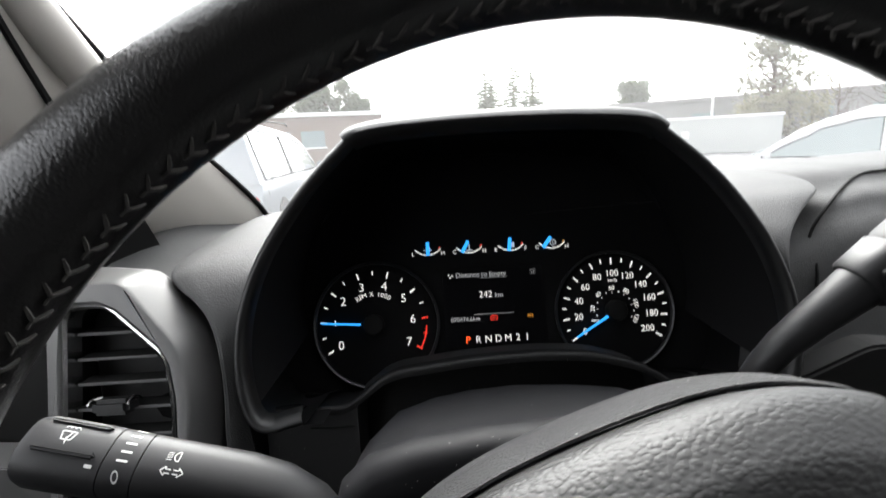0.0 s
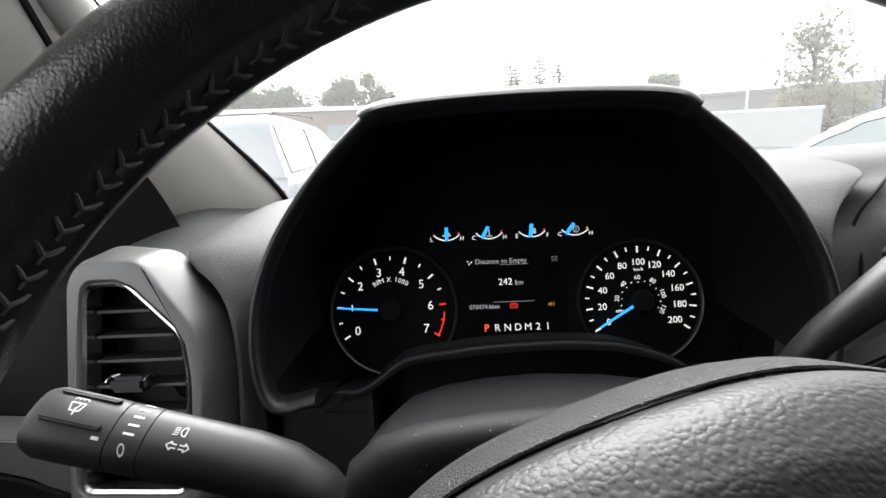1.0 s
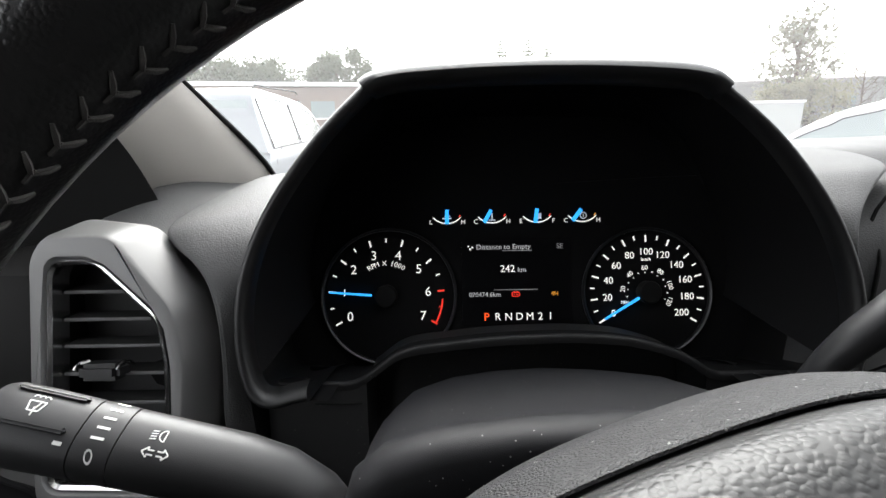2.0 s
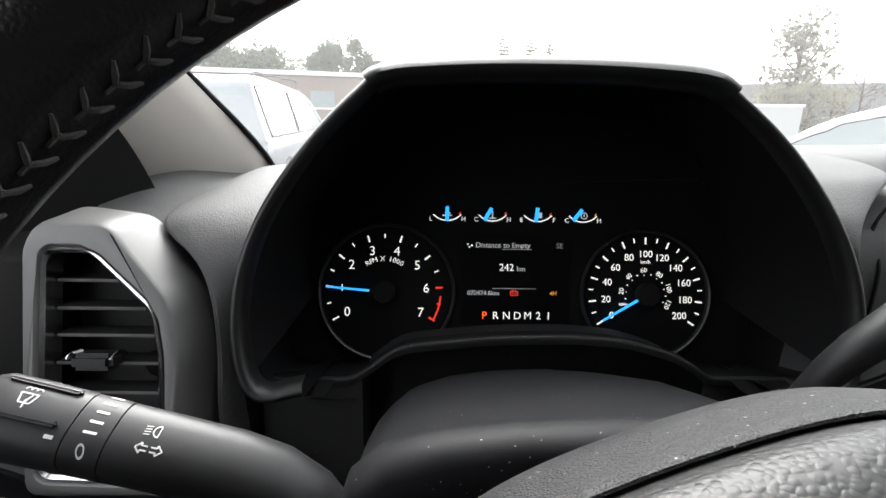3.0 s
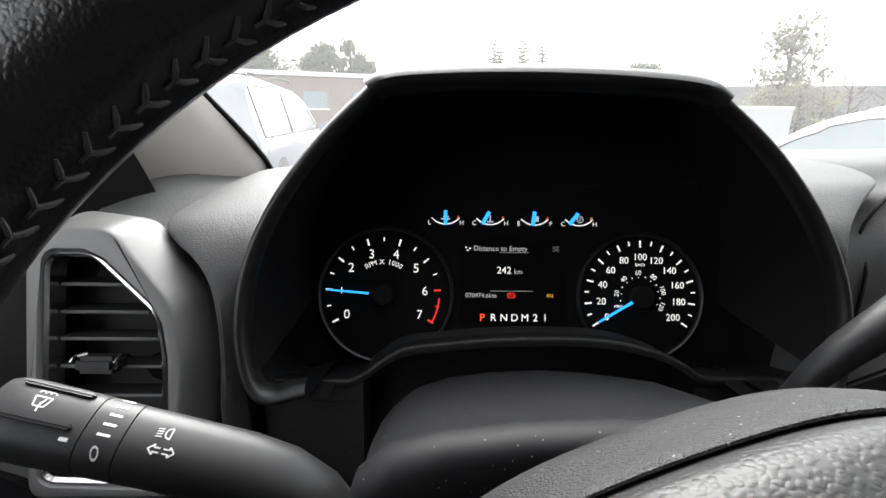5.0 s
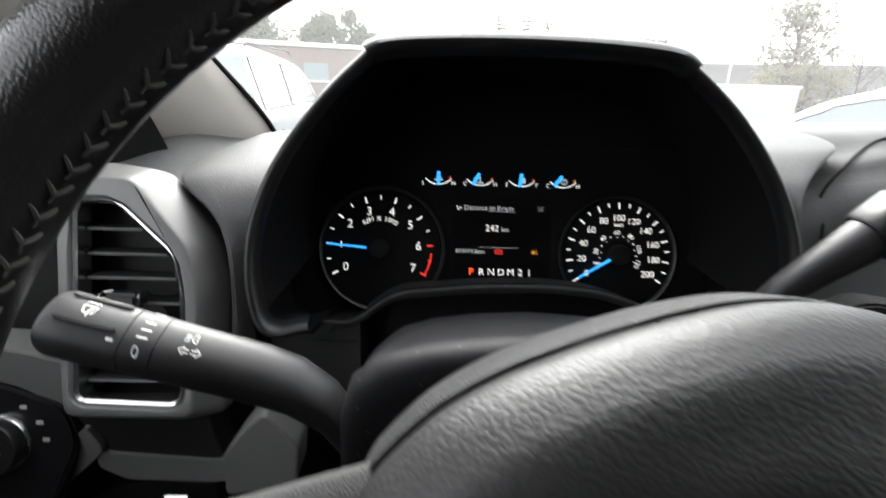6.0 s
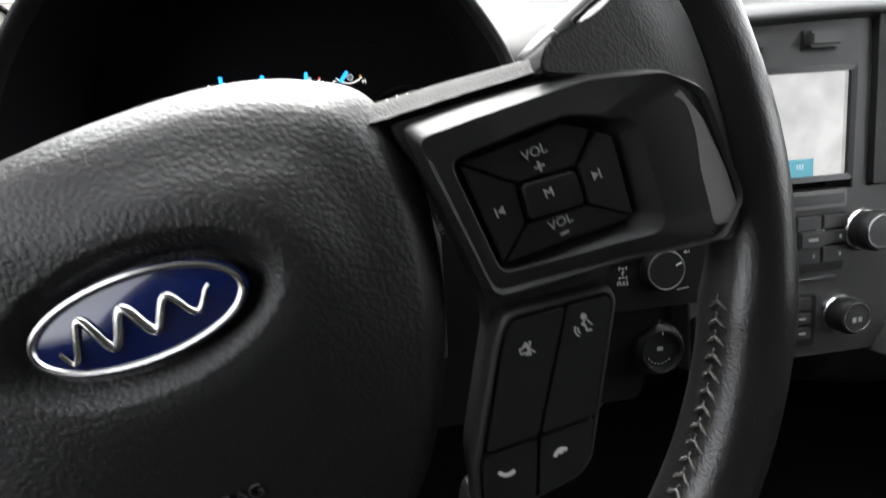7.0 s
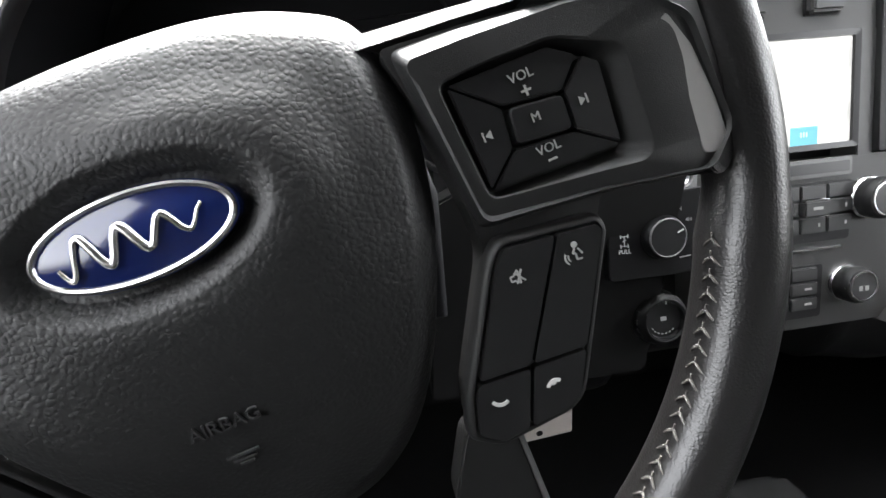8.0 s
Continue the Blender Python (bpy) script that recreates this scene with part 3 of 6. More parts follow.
def build_vent(m, s, name, label):
    """Side air vent: grey housing, chrome surround, slats and thumb tab."""
    """s: 1 slants away from the cluster on its right, -1 the mirror of it."""
    t = thing(name, m, label, "air vent")
    mx = Matrix.Diagonal((s, 1, 1, 1))
    inner = [(-0.0355, -0.062), (0.0345, -0.064), (0.0375, -0.052), (0.0365, 0.012), (0.0315, 0.042), (-0.008, 0.079), (-0.032, 0.079), (-0.0355, 0.072)]
    inner = round_poly(inner, 0.007, 4)
    ring_o, ring_i = inset(inner, -0.0026), inset(inner, 0.0006)
    hous = round_poly([(-0.044, -0.0735), (0.046, -0.0735), (0.0495, 0.015), (0.043, 0.048), (0.004, 0.096), (-0.040, 0.096), (-0.048, 0.082), (-0.046, -0.03)], 0.009, 4)
    outer = round_poly([(-0.050, -0.0795), (0.060, -0.0795), (0.064, 0.02), (0.056, 0.056), (0.011, 0.105), (-0.030, 0.110), (-0.052, 0.095), (-0.052, -0.03)], 0.009, 4)
    brow = inset(hous, -0.0035)
    bm = rings([[(x, y, -0.035) for x, y in outer], [(x, y, -0.020) for x, y in outer], [(x, y, -0.0165) for x, y in inset(outer, 0.0012)], [(x, y, -0.0020) for x, y in brow], [(x, y, 0.0022) for x, y in inset(hous, -0.0012)], [(x, y, 0.0040) for x, y in hous], [(x, y, 0.0048) for x, y in inset(hous, 0.0012)], [(x, y, 0.0046) for x, y in inset(inner, -0.0050)],
                [(x, y, 0.001) for x, y in ring_o]], cap=False)
    part("housing", bm, SATIN, t, smooth=42, m=mx)
    bm = rings([[(x, y, -0.004) for x, y in ring_o], [(x, y, 0.003) for x, y in ring_o], [(x, y, 0.004) for x, y in inset(inner, -0.0014)], [(x, y, 0.002) for x, y in ring_i], [(x, y, -0.012) for x, y in ring_i]], cap=False)
    part("surround", bm, CHROME, t, "bright chrome surround", m=mx)
    part("sleeve", rings([[(x, y, 0.0005) for x, y in ring_o], [(x, y, -0.045) for x, y in ring_o]], cap=False), MATTE_BLACK, t, m=mx)
    part("duct", slab(inset(inner, -0.002), -0.044, -0.042), MATTE_BLACK, t, m=mx)
    # slats follow the slanting side
    for y in (0.062, 0.044, 0.0265, 0.0085, -0.0105, -0.030, -0.049):
        xr = 0.036 if y < 0.03 else 0.036 - (y - 0.03) * 0.95
        sl = part("slat", box(xr + 0.034, 0.0020, 0.014, bevel=0.0008, m=pose((xr - 0.034) / 2, y, -0.014, 14, 0, 0)), MATTE_BLACK, t, m=mx)
        # paler bar paints the highlight along each slat's front
        part("slat_highlight", box(xr + 0.034, 0.0022, 0.0016, bevel=0.0006, m=pose((xr - 0.034) / 2, y - 0.0018, -0.0064, 14, 0, 0)), SLAT_HIGHLIGHT, sl, "grey bar painting the slat's front highlight", m=mx)
    tab = part("thumb_tab", box(0.026, 0.011, 0.016, (-0.004, 0.010, -0.001), 0.003), BUTTON, t, m=mx)
    for x in (-0.0175, 0.0095):
        part("clip", tube(arc_like(x), 0.0008, 6), CHROME, tab, "chrome clip edge", m=mx)
    part("mark", bar(-0.013, 0.0165, -0.007, 0.018, 0.0012, 0.0075), PRINT, tab, "white printed mark", m=mx)
    return t


def arc_like(x):
    return [(x, 0.010 + 0.0062 * math.cos(a), -0.001 + 0.0088 * math.sin(a)) for a in (radians(-70 + 20 * i) for i in range(8))]


VENT_U, VENT_N = Vector((0, 0.2873, 0.9578)), Vector((0, -0.9578, 0.2873))
build_vent(axes(Vector((-0.28, 0.331, 1.29)), Vector((1, 0, 0)), VENT_U, VENT_N), 1, "air_vent", "side air vent with satin grey housing, chrome surround and black slats")
build_vent(axes(Vector((0.345, 0.398, 1.287)), Vector((1, 0, 0)), VENT_U, VENT_N), -1, "air_vent", "centre air vent with grey housing and chrome surround beside the screen")


def build_lower_dash():
    """Knee panel, column brace and the light switch on the driver's side."""
    t = thing("knee_panel", Matrix.Translation((-0.2, 0.33, 1.1)), "grey plastic lower dash panel beside the steering column", "dash panel", kind="structure")
    def plate(name, pts, y, mat, r=0.006, deep=0.03, label=""):
        return part(name, slab(round_poly(pts, r, 4), -deep, 0.0, 0.003, 3), mat, t, label, m=axes(Vector((0, y, 0)), Vector((1, 0, 0)), Vector((0, 0.0, 1)), Vector((0, -1, 0))), world=True)
    plate("lower_panel", [(-0.47, 1.00), (-0.24, 1.00), (-0.245, 1.128), (-0.30, 1.126), (-0.335, 1.118)], 0.342, MATTE_BLACK)
    plate("cross_bar", [(-0.326, 1.156), (-0.324, 1.172), (-0.233, 1.165), (-0.20, 1.172), (-0.205, 1.146), (-0.238, 1.142), (-0.305, 1.144)], 0.325, LOWER)
    plate("brace", [(-0.218, 1.150), (-0.2150, 1.188), (-0.1987, 1.210), (-0.1825, 1.2262), (-0.1598, 1.198), (-0.1640, 1.160)], 0.305, LOWER)
    plate("edge_strip", [(-0.435, 1.095), (-0.39, 1.134), (-0.325, 1.198), (-0.315, 1.178), (-0.322, 1.168), (-0.385, 1.110)], 0.322, LOWER)
    plate("vent_foot", [(-0.336, 1.208), (-0.330, 1.224), (-0.238, 1.226), (-0.2265, 1.163), (-0.240, 1.158), (-0.317, 1.170)], 0.327, DASH_DARK, r=0.012, label="dark block under the vent")
    plate("side_panel", [(-0.42, 1.262), (-0.365, 1.258), (-0.329, 1.247), (-0.327, 1.212), (-0.342, 1.206), (-0.372, 1.226), (-0.42, 1.24)], 0.330, LOWER)
    part("pull", box(0.026, 0.008, 0.008, (-0.274, 0.333, 1.117), 0.003), CHROME, t, "small chrome pull", world=True)
    return t


build_lower_dash()


def build_light_switch():
    t = thing("light_switch", axes(Vector((-0.385, 0.318, 1.186)), Vector((1, 0, 0)), Vector((0, 0.25, 0.968)), Vector((0, -0.968, 0.25))), "black round headlight switch with chrome ring on a black panel", "switch")
    part("plate", slab(round_poly([(-0.06, -0.07), (0.03, -0.06), (0.056, 0.0), (0.046, 0.028), (0.0, 0.045), (-0.06, 0.05)], 0.012), -0.012, 0.0, 0.003), GLOSS_BLACK, t)
    part("knob", lathe([(0.0205, 0.0), (0.0205, 0.010), (0.019, 0.013), (0.0, 0.013)], 36), BUTTON, t)
    part("ring", lathe([(0.0225, 0.0), (0.0225, 0.003), (0.0215, 0.0045), (0.0195, 0.0045)], 36), CHROME, t, "chrome ring")
    bm = bmesh.new()
    for x, y in ((-0.007, 0.006), (0.007, 0.006), (-0.007, -0.002), (0.007, -0.002), (0.0, -0.009), (0.0, 0.0)):
        box(0.004, 0.0026, 0.0004, (x, y, 0.0133), bm=bm)
    part("symbols", bm, PRINT_DIM, t, "grey printed lamp symbols")
    bm = bmesh.new()
    for a in (60, 30, 5):
        box(0.005, 0.003, 0.0004, (0.032 * math.cos(radians(a)), 0.032 * math.sin(radians(a)), 0.0003), bm=bm)
    part("legend", bm, PRINT_DIM, t)
    return t


build_light_switch()

# ---- instrument cluster ----
LEAN = radians(17.9)
CU, CN = Vector((0, math.sin(LEAN), math.cos(LEAN))), Vector((0, -math.cos(LEAN), math.sin(LEAN)))
CLUSTER = thing("instrument_cluster", axes(Vector((0, 0.44, 1.28)), Vector((1, 0, 0)), CU, CN), "black instrument cluster with lit white gauges and blue needles", "gauge cluster")


def hood_y(z):
    return 0.32 + 0.295 * (z - 1.29)


def build_hood():
    """The visor: a rolled lip, the outer shell running back into the dash and the dark inner funnel."""
    half = [(0.150, 1.2838), (0.160, 1.2818), (0.172, 1.2792), (0.184, 1.2825), (0.1925, 1.296), (0.197, 1.325), (0.193, 1.360), (0.178, 1.397), (0.150, 1.437), (0.121, 1.467), (0.104, 1.4785), (0.06, 1.483)]
    top = [(x + 0.005 * min(1.0, max(0.0, (x - 0.105) / 0.05)), z) for x, z in half] + [(0.0, 1.4845)] + [(-x, z) for x, z in half[::-1]]
    line = smooth_loop(top, 5, False)
    def ringat(d, back, drop=0.0, y_extra=0.0):
        """Offset the outline inwards by d, set back along y."""
        pts = []
        k = len(line)
        for i in range(k):
            a, b = line[max(i - 1, 0)], line[min(i + 1, k - 1)]
            tn = (b - a).normalized()
            nrm = Vector((-tn.y, tn.x))
            p = line[i] + nrm * d
            pts.append((p.x, hood_y(line[i].y) + back, p.y - drop))
        return pts
    # lip and outer shell
    part("visor", rings([ringat(0.0086, 0.014), ringat(0.0082, 0.008), ringat(0.0072, 0.0032), ringat(0.0052, 0.0006), ringat(0.0030, -0.0004), ringat(0.0010, 0.0006), ringat(-0.0004, 0.0040), ringat(-0.0016, 0.010), ringat(-0.004, 0.03, 0.002), ringat(-0.004, 0.075, 0.014), ringat(-0.004, 0.14, 0.045)], closed=False, cap=False),
         HOOD_VINYL, CLUSTER, world=True, smooth=60)
    # raised top cap with a stepped end on both sides
    rows = [ringat(d, b, 0.002 * (b > 0.02) + 0.006 * (b > 0.05)) for d, b in ((-0.004, 0.075), (-0.0062, 0.03), (-0.0045, 0.006), (-0.0022, 0.0005), (0.0008, -0.0022), (0.0036, -0.0018), (0.0066, 0.0004), (0.0100, 0.0042), (0.0118, 0.0110), (0.0100, 0.018), (0.002, 0.020), (-0.001, 0.070))]
    mid = [i for i, p in enumerate(line) if -0.116 < p.x < 0.119 and p.y > 1.46]
    part("top_cap", rings([[row[i] for row in rows] for i in mid]), HOOD_VINYL, CLUSTER, "raised top cap of the visor", world=True, smooth=50)
    part("funnel", rings([row[19:-19] for row in (ringat(0.0084, 0.0130), ringat(0.0105, 0.03), ringat(0.014, 0.075), ringat(0.016, 0.135))], closed=False, cap=False), FACE_BLACK, CLUSTER, "dull black inner shroud", world=True, smooth=60)


HOOD_VINYL = surf("visor_vinyl", (0.0065, 0.0065, 0.0068), 0.42, grain=0.00010, scale=1100, vary=0.12, spec=0.45)
build_hood()


def build_face():
    plate = [(-0.21, -0.035), (0.21, -0.035), (0.215, 0.06), (0.17, 0.15), (0.12, 0.19), (-0.12, 0.19), (-0.17, 0.15), (-0.215, 0.06)]
    part("face", slab(plate, -0.010, -0.003), FACE_BLACK, CLUSTER, "flat black gauge face")
    # thin lower trim: flat ledges and an arch over the column, set back behind the visor's lip
    arch = smooth_loop([(-0.192, 1.2735), (-0.180, 1.2715), (-0.163, 1.2709), (-0.152, 1.2721), (-0.1347, 1.2719), (-0.1257, 1.2746), (-0.1164, 1.2808), (-0.1094, 1.2865), (-0.0979, 1.2948), (-0.0847, 1.2991), (-0.0629, 1.3018), (-0.0326, 1.3050), (0.0, 1.3064), (0.030, 1.3064), (0.0622, 1.3037), (0.083, 1.2986), (0.100, 1.2926), (0.1134, 1.2850), (0.1260, 1.2765), (0.1380, 1.2750), (0.1600, 1.2752), (0.192, 1.2740)], 4, False)
    lp = lambda dz, y: [(p.x, y, p.y + dz) for p in arch]
    deep = [(p.x, 0.437, p.y - 0.030) for p in arch]
    part("shelf", rings([deep, lp(-0.0004, 0.366), lp(0.0, 0.3615)], closed=False, cap=False), FACE_BLACK, CLUSTER, world=True, smooth=60)
    part("lower_trim", rings([lp(-0.0002, 0.3630), lp(0.0004, 0.3605), lp(-0.0004, 0.3590), lp(-0.0022, 0.3585), lp(-0.0060, 0.3590), lp(-0.0068, 0.3610)], closed=False, cap=False), DASH_DARK, CLUSTER, "thin dark satin lower trim", world=True, smooth=60)
    for sg in (-1, 1):
        sill = [[(sg * x, y, z + 0.02 * max(0.0, x - 0.180)) for x in (0.140, 0.150, 0.165, 0.180, 0.190)] for y, z in ((0.330, 1.2775), (0.345, 1.2745), (0.3600, 1.2712 if sg < 0 else 1.2740), (0.362, 1.262))]
        part("sill", rings(sill, closed=False, cap=False), FACE_BLACK, CLUSTER, world=True, smooth=60)
    # apron: set back under the arch, two flush panels at its sides with a joint between
    under = lambda dz, y0, y1: [(p.x, y0 if -0.120 < p.x < 0.122 else y1, p.y + dz) for p in arch]
    low = [(p.x, 0.372 if -0.120 < p.x < 0.122 else 0.352, 1.19) for p in arch]
    part("apron", rings([under(-0.0066, 0.3625, 0.3612), under(-0.0100, 0.400, 0.3600), low], closed=False, cap=False), DASH_DARK, CLUSTER, "black apron over the column", world=True, smooth=40)
    for x0, x1 in ((-0.158, -0.124), (0.130, 0.176)):
        part("joint", tube([(x0, 0.3584, 1.2560), ((x0 + x1) / 2, 0.3584, 1.2555), (x1, 0.3584, 1.2560)], 0.0007, 6), RUBBER, CLUSTER, "dark panel joint", world=True)


build_face()


def build_gauge(cx, cy, name):
    g = part(name, lathe([(0.0565, -0.003), (0.0572, 0.001), (0.0562, 0.0028), (0.0548, 0.0018), (0.0545, -0.002)], 72, m=pose(cx + (0.0025 if cx < 0 else -0.0012), cy, 0) @ (Matrix.Diagonal((1.04, 1.04, 1, 1)) if cx < 0 else Matrix.Diagonal((0.995, 0.995, 1, 1))), cap=False), GAUGE_RING, CLUSTER, "dark chrome-edged round gauge")
    return g


GAUGE_RING = surf("gauge_ring_satin", (0.035, 0.035, 0.037), 0.35, metal=0.4)
GX, GY = 0.1144, 0.0242
Z = -0.0022


def polar(cx, r, a):
    return cx + r * math.cos(radians(a)), GY + r * math.sin(radians(a))


def build_tach():
    g = build_gauge(-GX, GY, "tachometer")
    ang = lambda v: 209.5 - v * 239 / 7
    bm, red = bmesh.new(), bmesh.new()
    for i in range(15):
        v = i / 2
        a, r0, r1 = ang(v), (0.0448 if i % 2 == 0 else 0.0468), 0.0508 if i % 2 == 0 else 0.0505
        p, q = polar(-GX, r0, a), polar(-GX, r1, a)
        bar(*p, *q, 0.0016 if i % 2 == 0 else 0.0012, Z, bm=red if v >= 6 else bm)
    arc_band(-GX, GY, 0.0492, ang(6.25), ang(7.0), 0.0014, Z, 16, bm=red)
    part("tick_marks", bm, WHITE_LIT, g)
    part("redline", red, RED_LIT, g, "lit red over-speed band")
    for v in (0, 2, 3, 4, 5, 6, 7):
        part("numeral", words(str(v), 0.0114, polar(-GX, 0.0366, ang(v)), z=Z), WHITE_LIT, g)
    part("numeral", words("1", 0.0085, polar(-GX, 0.0368, ang(1)), z=Z), WHITE_LIT, g)
    for i, ch in enumerate("RPM X 1000"):
        a = 90 + 31 - i * 6.9
        if ch != " ":
            part("letter", words(ch, 0.0062, polar(-GX, 0.0285, a), a - 90, Z), WHITE_LIT, g)
    a = ang(1.0)
    part("needle", slab([(0.0125, -0.0010), (0.0125, 0.0010), (0.0495, 0.0007), (0.0495, -0.0007)], 0.0, 0.0016, m_slab), BLUE_LIT, g, "lit blue needle", m=pose(-GX, GY, Z + 0.003, 0, 0, a))
    part("needle_cap", lathe([(0.0098, Z), (0.0098, 0.005), (0.0088, 0.0068), (0.0062, 0.0072), (0.0, 0.0072)], 36, m=pose(-GX, GY, 0)), MATTE_BLACK, g)


def build_speedo():
    g = build_gauge(GX, GY, "speedometer")
    ang = lambda v: 212 - v * 244 / 200
    bm = bmesh.new()
    for i in range(21):
        a = ang(i * 10)
        r0 = 0.0440 if i % 2 == 0 else 0.0462
        bar(*polar(GX, r0, a), *polar(GX, 0.0502, a), 0.0015 if i % 2 == 0 else 0.0012, Z, bm=bm)
    part("tick_marks", bm, WHITE_LIT, g)
    for v in range(0, 201, 20):
        part("numeral", words(str(v), 0.0086, polar(GX, 0.0352, ang(v)), z=Z), WHITE_LIT, g)
    part("unit", words("km/h", 0.0044, (GX, GY + 0.0285), z=Z), WHITE_LIT, g)
    bm = bmesh.new()
    for v in range(10, 121, 10):
        a = ang(v * 1.609)
        if v % 20 == 0:
            part("numeral", words(str(v), 0.0058, polar(GX, 0.0212, a), a - 90, Z), WHITE_LIT, g)
            bar(*polar(GX, 0.0165, a), *polar(GX, 0.0174, a), 0.0008, Z, bm=bm)
        else:
            box(0.0011, 0.0011, 0.0004, (*polar(GX, 0.0180, a), Z), bm=bm)
    part("inner_dots", bm, WHITE_LIT, g)
    part("unit", words("MPH", 0.0036, (GX - 0.0195, GY - 0.009), z=Z), WHITE_LIT, g)
    part("needle", slab([(0.006, -0.0011), (0.006, 0.0011), (0.045, 0.0007), (0.045, -0.0007)], 0.0, 0.0016, m_slab), BLUE_LIT, g, "lit blue needle", m=pose(GX, GY, Z + 0.003, 0, 0, 210.5))
    part("needle_cap", lathe([(0.0098, Z), (0.0098, 0.005), (0.0088, 0.0068), (0.0062, 0.0072), (0.0, 0.0072)], 36, m=pose(GX, GY, 0)), MATTE_BLACK, g)


m_slab = 0.0
build_tach()
build_speedo()


def build_mini(x, left, right, tilt, icon):
    g = part("small_gauge", arc_band(x, 0.1035, 0.0165, 222, 318, 0.0011, Z, 18), WHITE_LIT, CLUSTER, "small lit gauge with blue pointer")
    part("letter", words(left, 0.0056, (x - 0.0143, 0.0882), z=Z), WHITE_LIT, g)
    part("letter", words(right, 0.0056, (x + 0.0143, 0.0882), z=Z), WHITE_LIT, g)
    part("pointer", slab([(-0.0017, -0.007), (0.0017, -0.007), (0.0015, 0.0055), (-0.0015, 0.0055)], 0, 0.0012), BLUE_LIT, g, m=pose(x - 0.006 * math.sin(radians(tilt)) * 1.2, 0.0935, Z + 0.001, 0, 0, -tilt))
    bm = bmesh.new()
    if icon == "lamp":
        bar(x - 0.004, 0.0915, x + 0.004, 0.0915, 0.0012, Z, bm=bm)
        bar(x - 0.002, 0.0935, x + 0.003, 0.0935, 0.0010, Z, bm=bm)
    elif icon == "temp":
        bar(x, 0.090, x, 0.0955, 0.0011, Z, bm=bm)
        bar(x - 0.003, 0.0895, x + 0.003, 0.0895, 0.0010, Z, bm=bm)
    elif icon == "pump":
        box(0.0034, 0.0048, 0.0004, (x + 0.002, 0.0925, Z), bm=bm)
    else:
        arc_band(x + 0.001, 0.0925, 0.0027, 0, 360, 0.0008, Z, 20, bm=bm)
        bar(x + 0.001, 0.0912, x + 0.001, 0.0938, 0.0007, Z, bm=bm)
    part("icon", bm, DIM_LIT, g)
    red = bmesh.new()
    bar(x + 0.0105, 0.0925, x + 0.0118, 0.0945, 0.0010, Z, bm=red)
    part("limit_mark", red, AMBER_LIT if icon == "gear" else RED_LIT, g)


build_mini(-0.0604, "L", "H", 0, "lamp")
build_mini(-0.0206, "C", "H", 30, "temp")
build_mini(0.0192, "E", "F", 8, "pump")
build_mini(0.0590, "C", "H", 38, "gear")


def build_display():
    d = part("display", slab(round_poly([(-0.048, -0.002), (0.048, -0.002), (0.048, 0.072), (-0.048, 0.072)], 0.003), -0.0034, -0.0026), GLOSS_DISPLAY, CLUSTER, "dark message display")
    part("line_text", words("Distance to Empty", 0.0064, (-0.0112, 0.0656), z=Z), DIM_LIT, d)
    part("line_text", words("SE", 0.0064, (0.0386, 0.0656), z=Z), DIM_GREY, d)
    part("line_text", words("242", 0.0088, (-0.0078, 0.0462), z=Z), WHITE_LIT, d)
    part("line_text", words("km", 0.0062, (0.0048, 0.0452), z=Z), DIM_LIT, d)
    part("line_text", words("070474.6km", 0.0056, (-0.0282, 0.0238), z=Z), DIM_LIT, d)
    part("rule", bar(-0.012, 0.0624, 0.014, 0.0624, 0.0006, Z), DIM_GREY, d)
    part("rule", bar(-0.020, 0.0280, 0.018, 0.0280, 0.0006, Z), DIM_GREY, d)
    bm = bmesh.new()
    for x, y in ((-0.042, 0.0665), (-0.0405, 0.0640), (-0.0385, 0.0655)):
        box(0.0014, 0.0014, 0.0004, (x, y, Z), bm=bm)
    part("pad_symbol", bm, WHITE_LIT, d)
    bm = bar(-0.0042, 0.0222, 0.0020, 0.0222, 0.0006, Z)
    for a in ((-0.0042, 0.0222, -0.0042, 0.0256), (0.0020, 0.0222, 0.0020, 0.0256), (-0.0042, 0.0256, 0.0020, 0.0256), (-0.003, 0.0264, -0.0018, 0.0264), (-0.0004, 0.0264, 0.0008, 0.0264), (-0.003, 0.0239, -0.0016, 0.0239), (-0.0006, 0.0239, 0.0008, 0.0239)):
        bar(*a, 0.0007, Z, bm=bm)
    part("battery_symbol", bm, RED_LIT, d, "small lit red battery symbol")
    part("drive_symbol", words("4H", 0.0050, (0.0332, 0.0240), z=Z), AMBER_LIT, d)
    for ch, x in zip("PRNDM21", (-0.0270, -0.0172, -0.0077, 0.0018, 0.0110, 0.0203, 0.0290)):
        part("gear_letter", words(ch, 0.0092, (x, 0.0042), z=Z), ORANGE_RED if ch == "P" else WHITE_LIT, d)


GLOSS_DISPLAY = surf("display_glass", (0.004, 0.004, 0.005), 0.3, spec=0.2)
DIM_GREY = lit("grey_backlight", (0.4, 0.4, 0.4), 0.06)
build_display()

# ---- steering wheel, turned a little to the left ----
WHEEL_SCALE = 1.08
WHEEL_M = axes(Vector((0.0078, 0.0962, 1.3391)), Vector((0.95136, 0.12956, 0.27952)), Vector((-0.30616, 0.29622, 0.90472)), Vector((0.03441, -0.94629, 0.32148))) @ Matrix.Scale(WHEEL_SCALE, 4)
WHEEL = thing("steering_wheel", WHEEL_M, "black leather steering wheel with stitched rim and control buttons, turned slightly", "steering wheel")
RIM_R, RIM_THICK, RIM_AT = 0.2104, 0.0170, Vector((-0.0058, -0.0150, -0.0344))


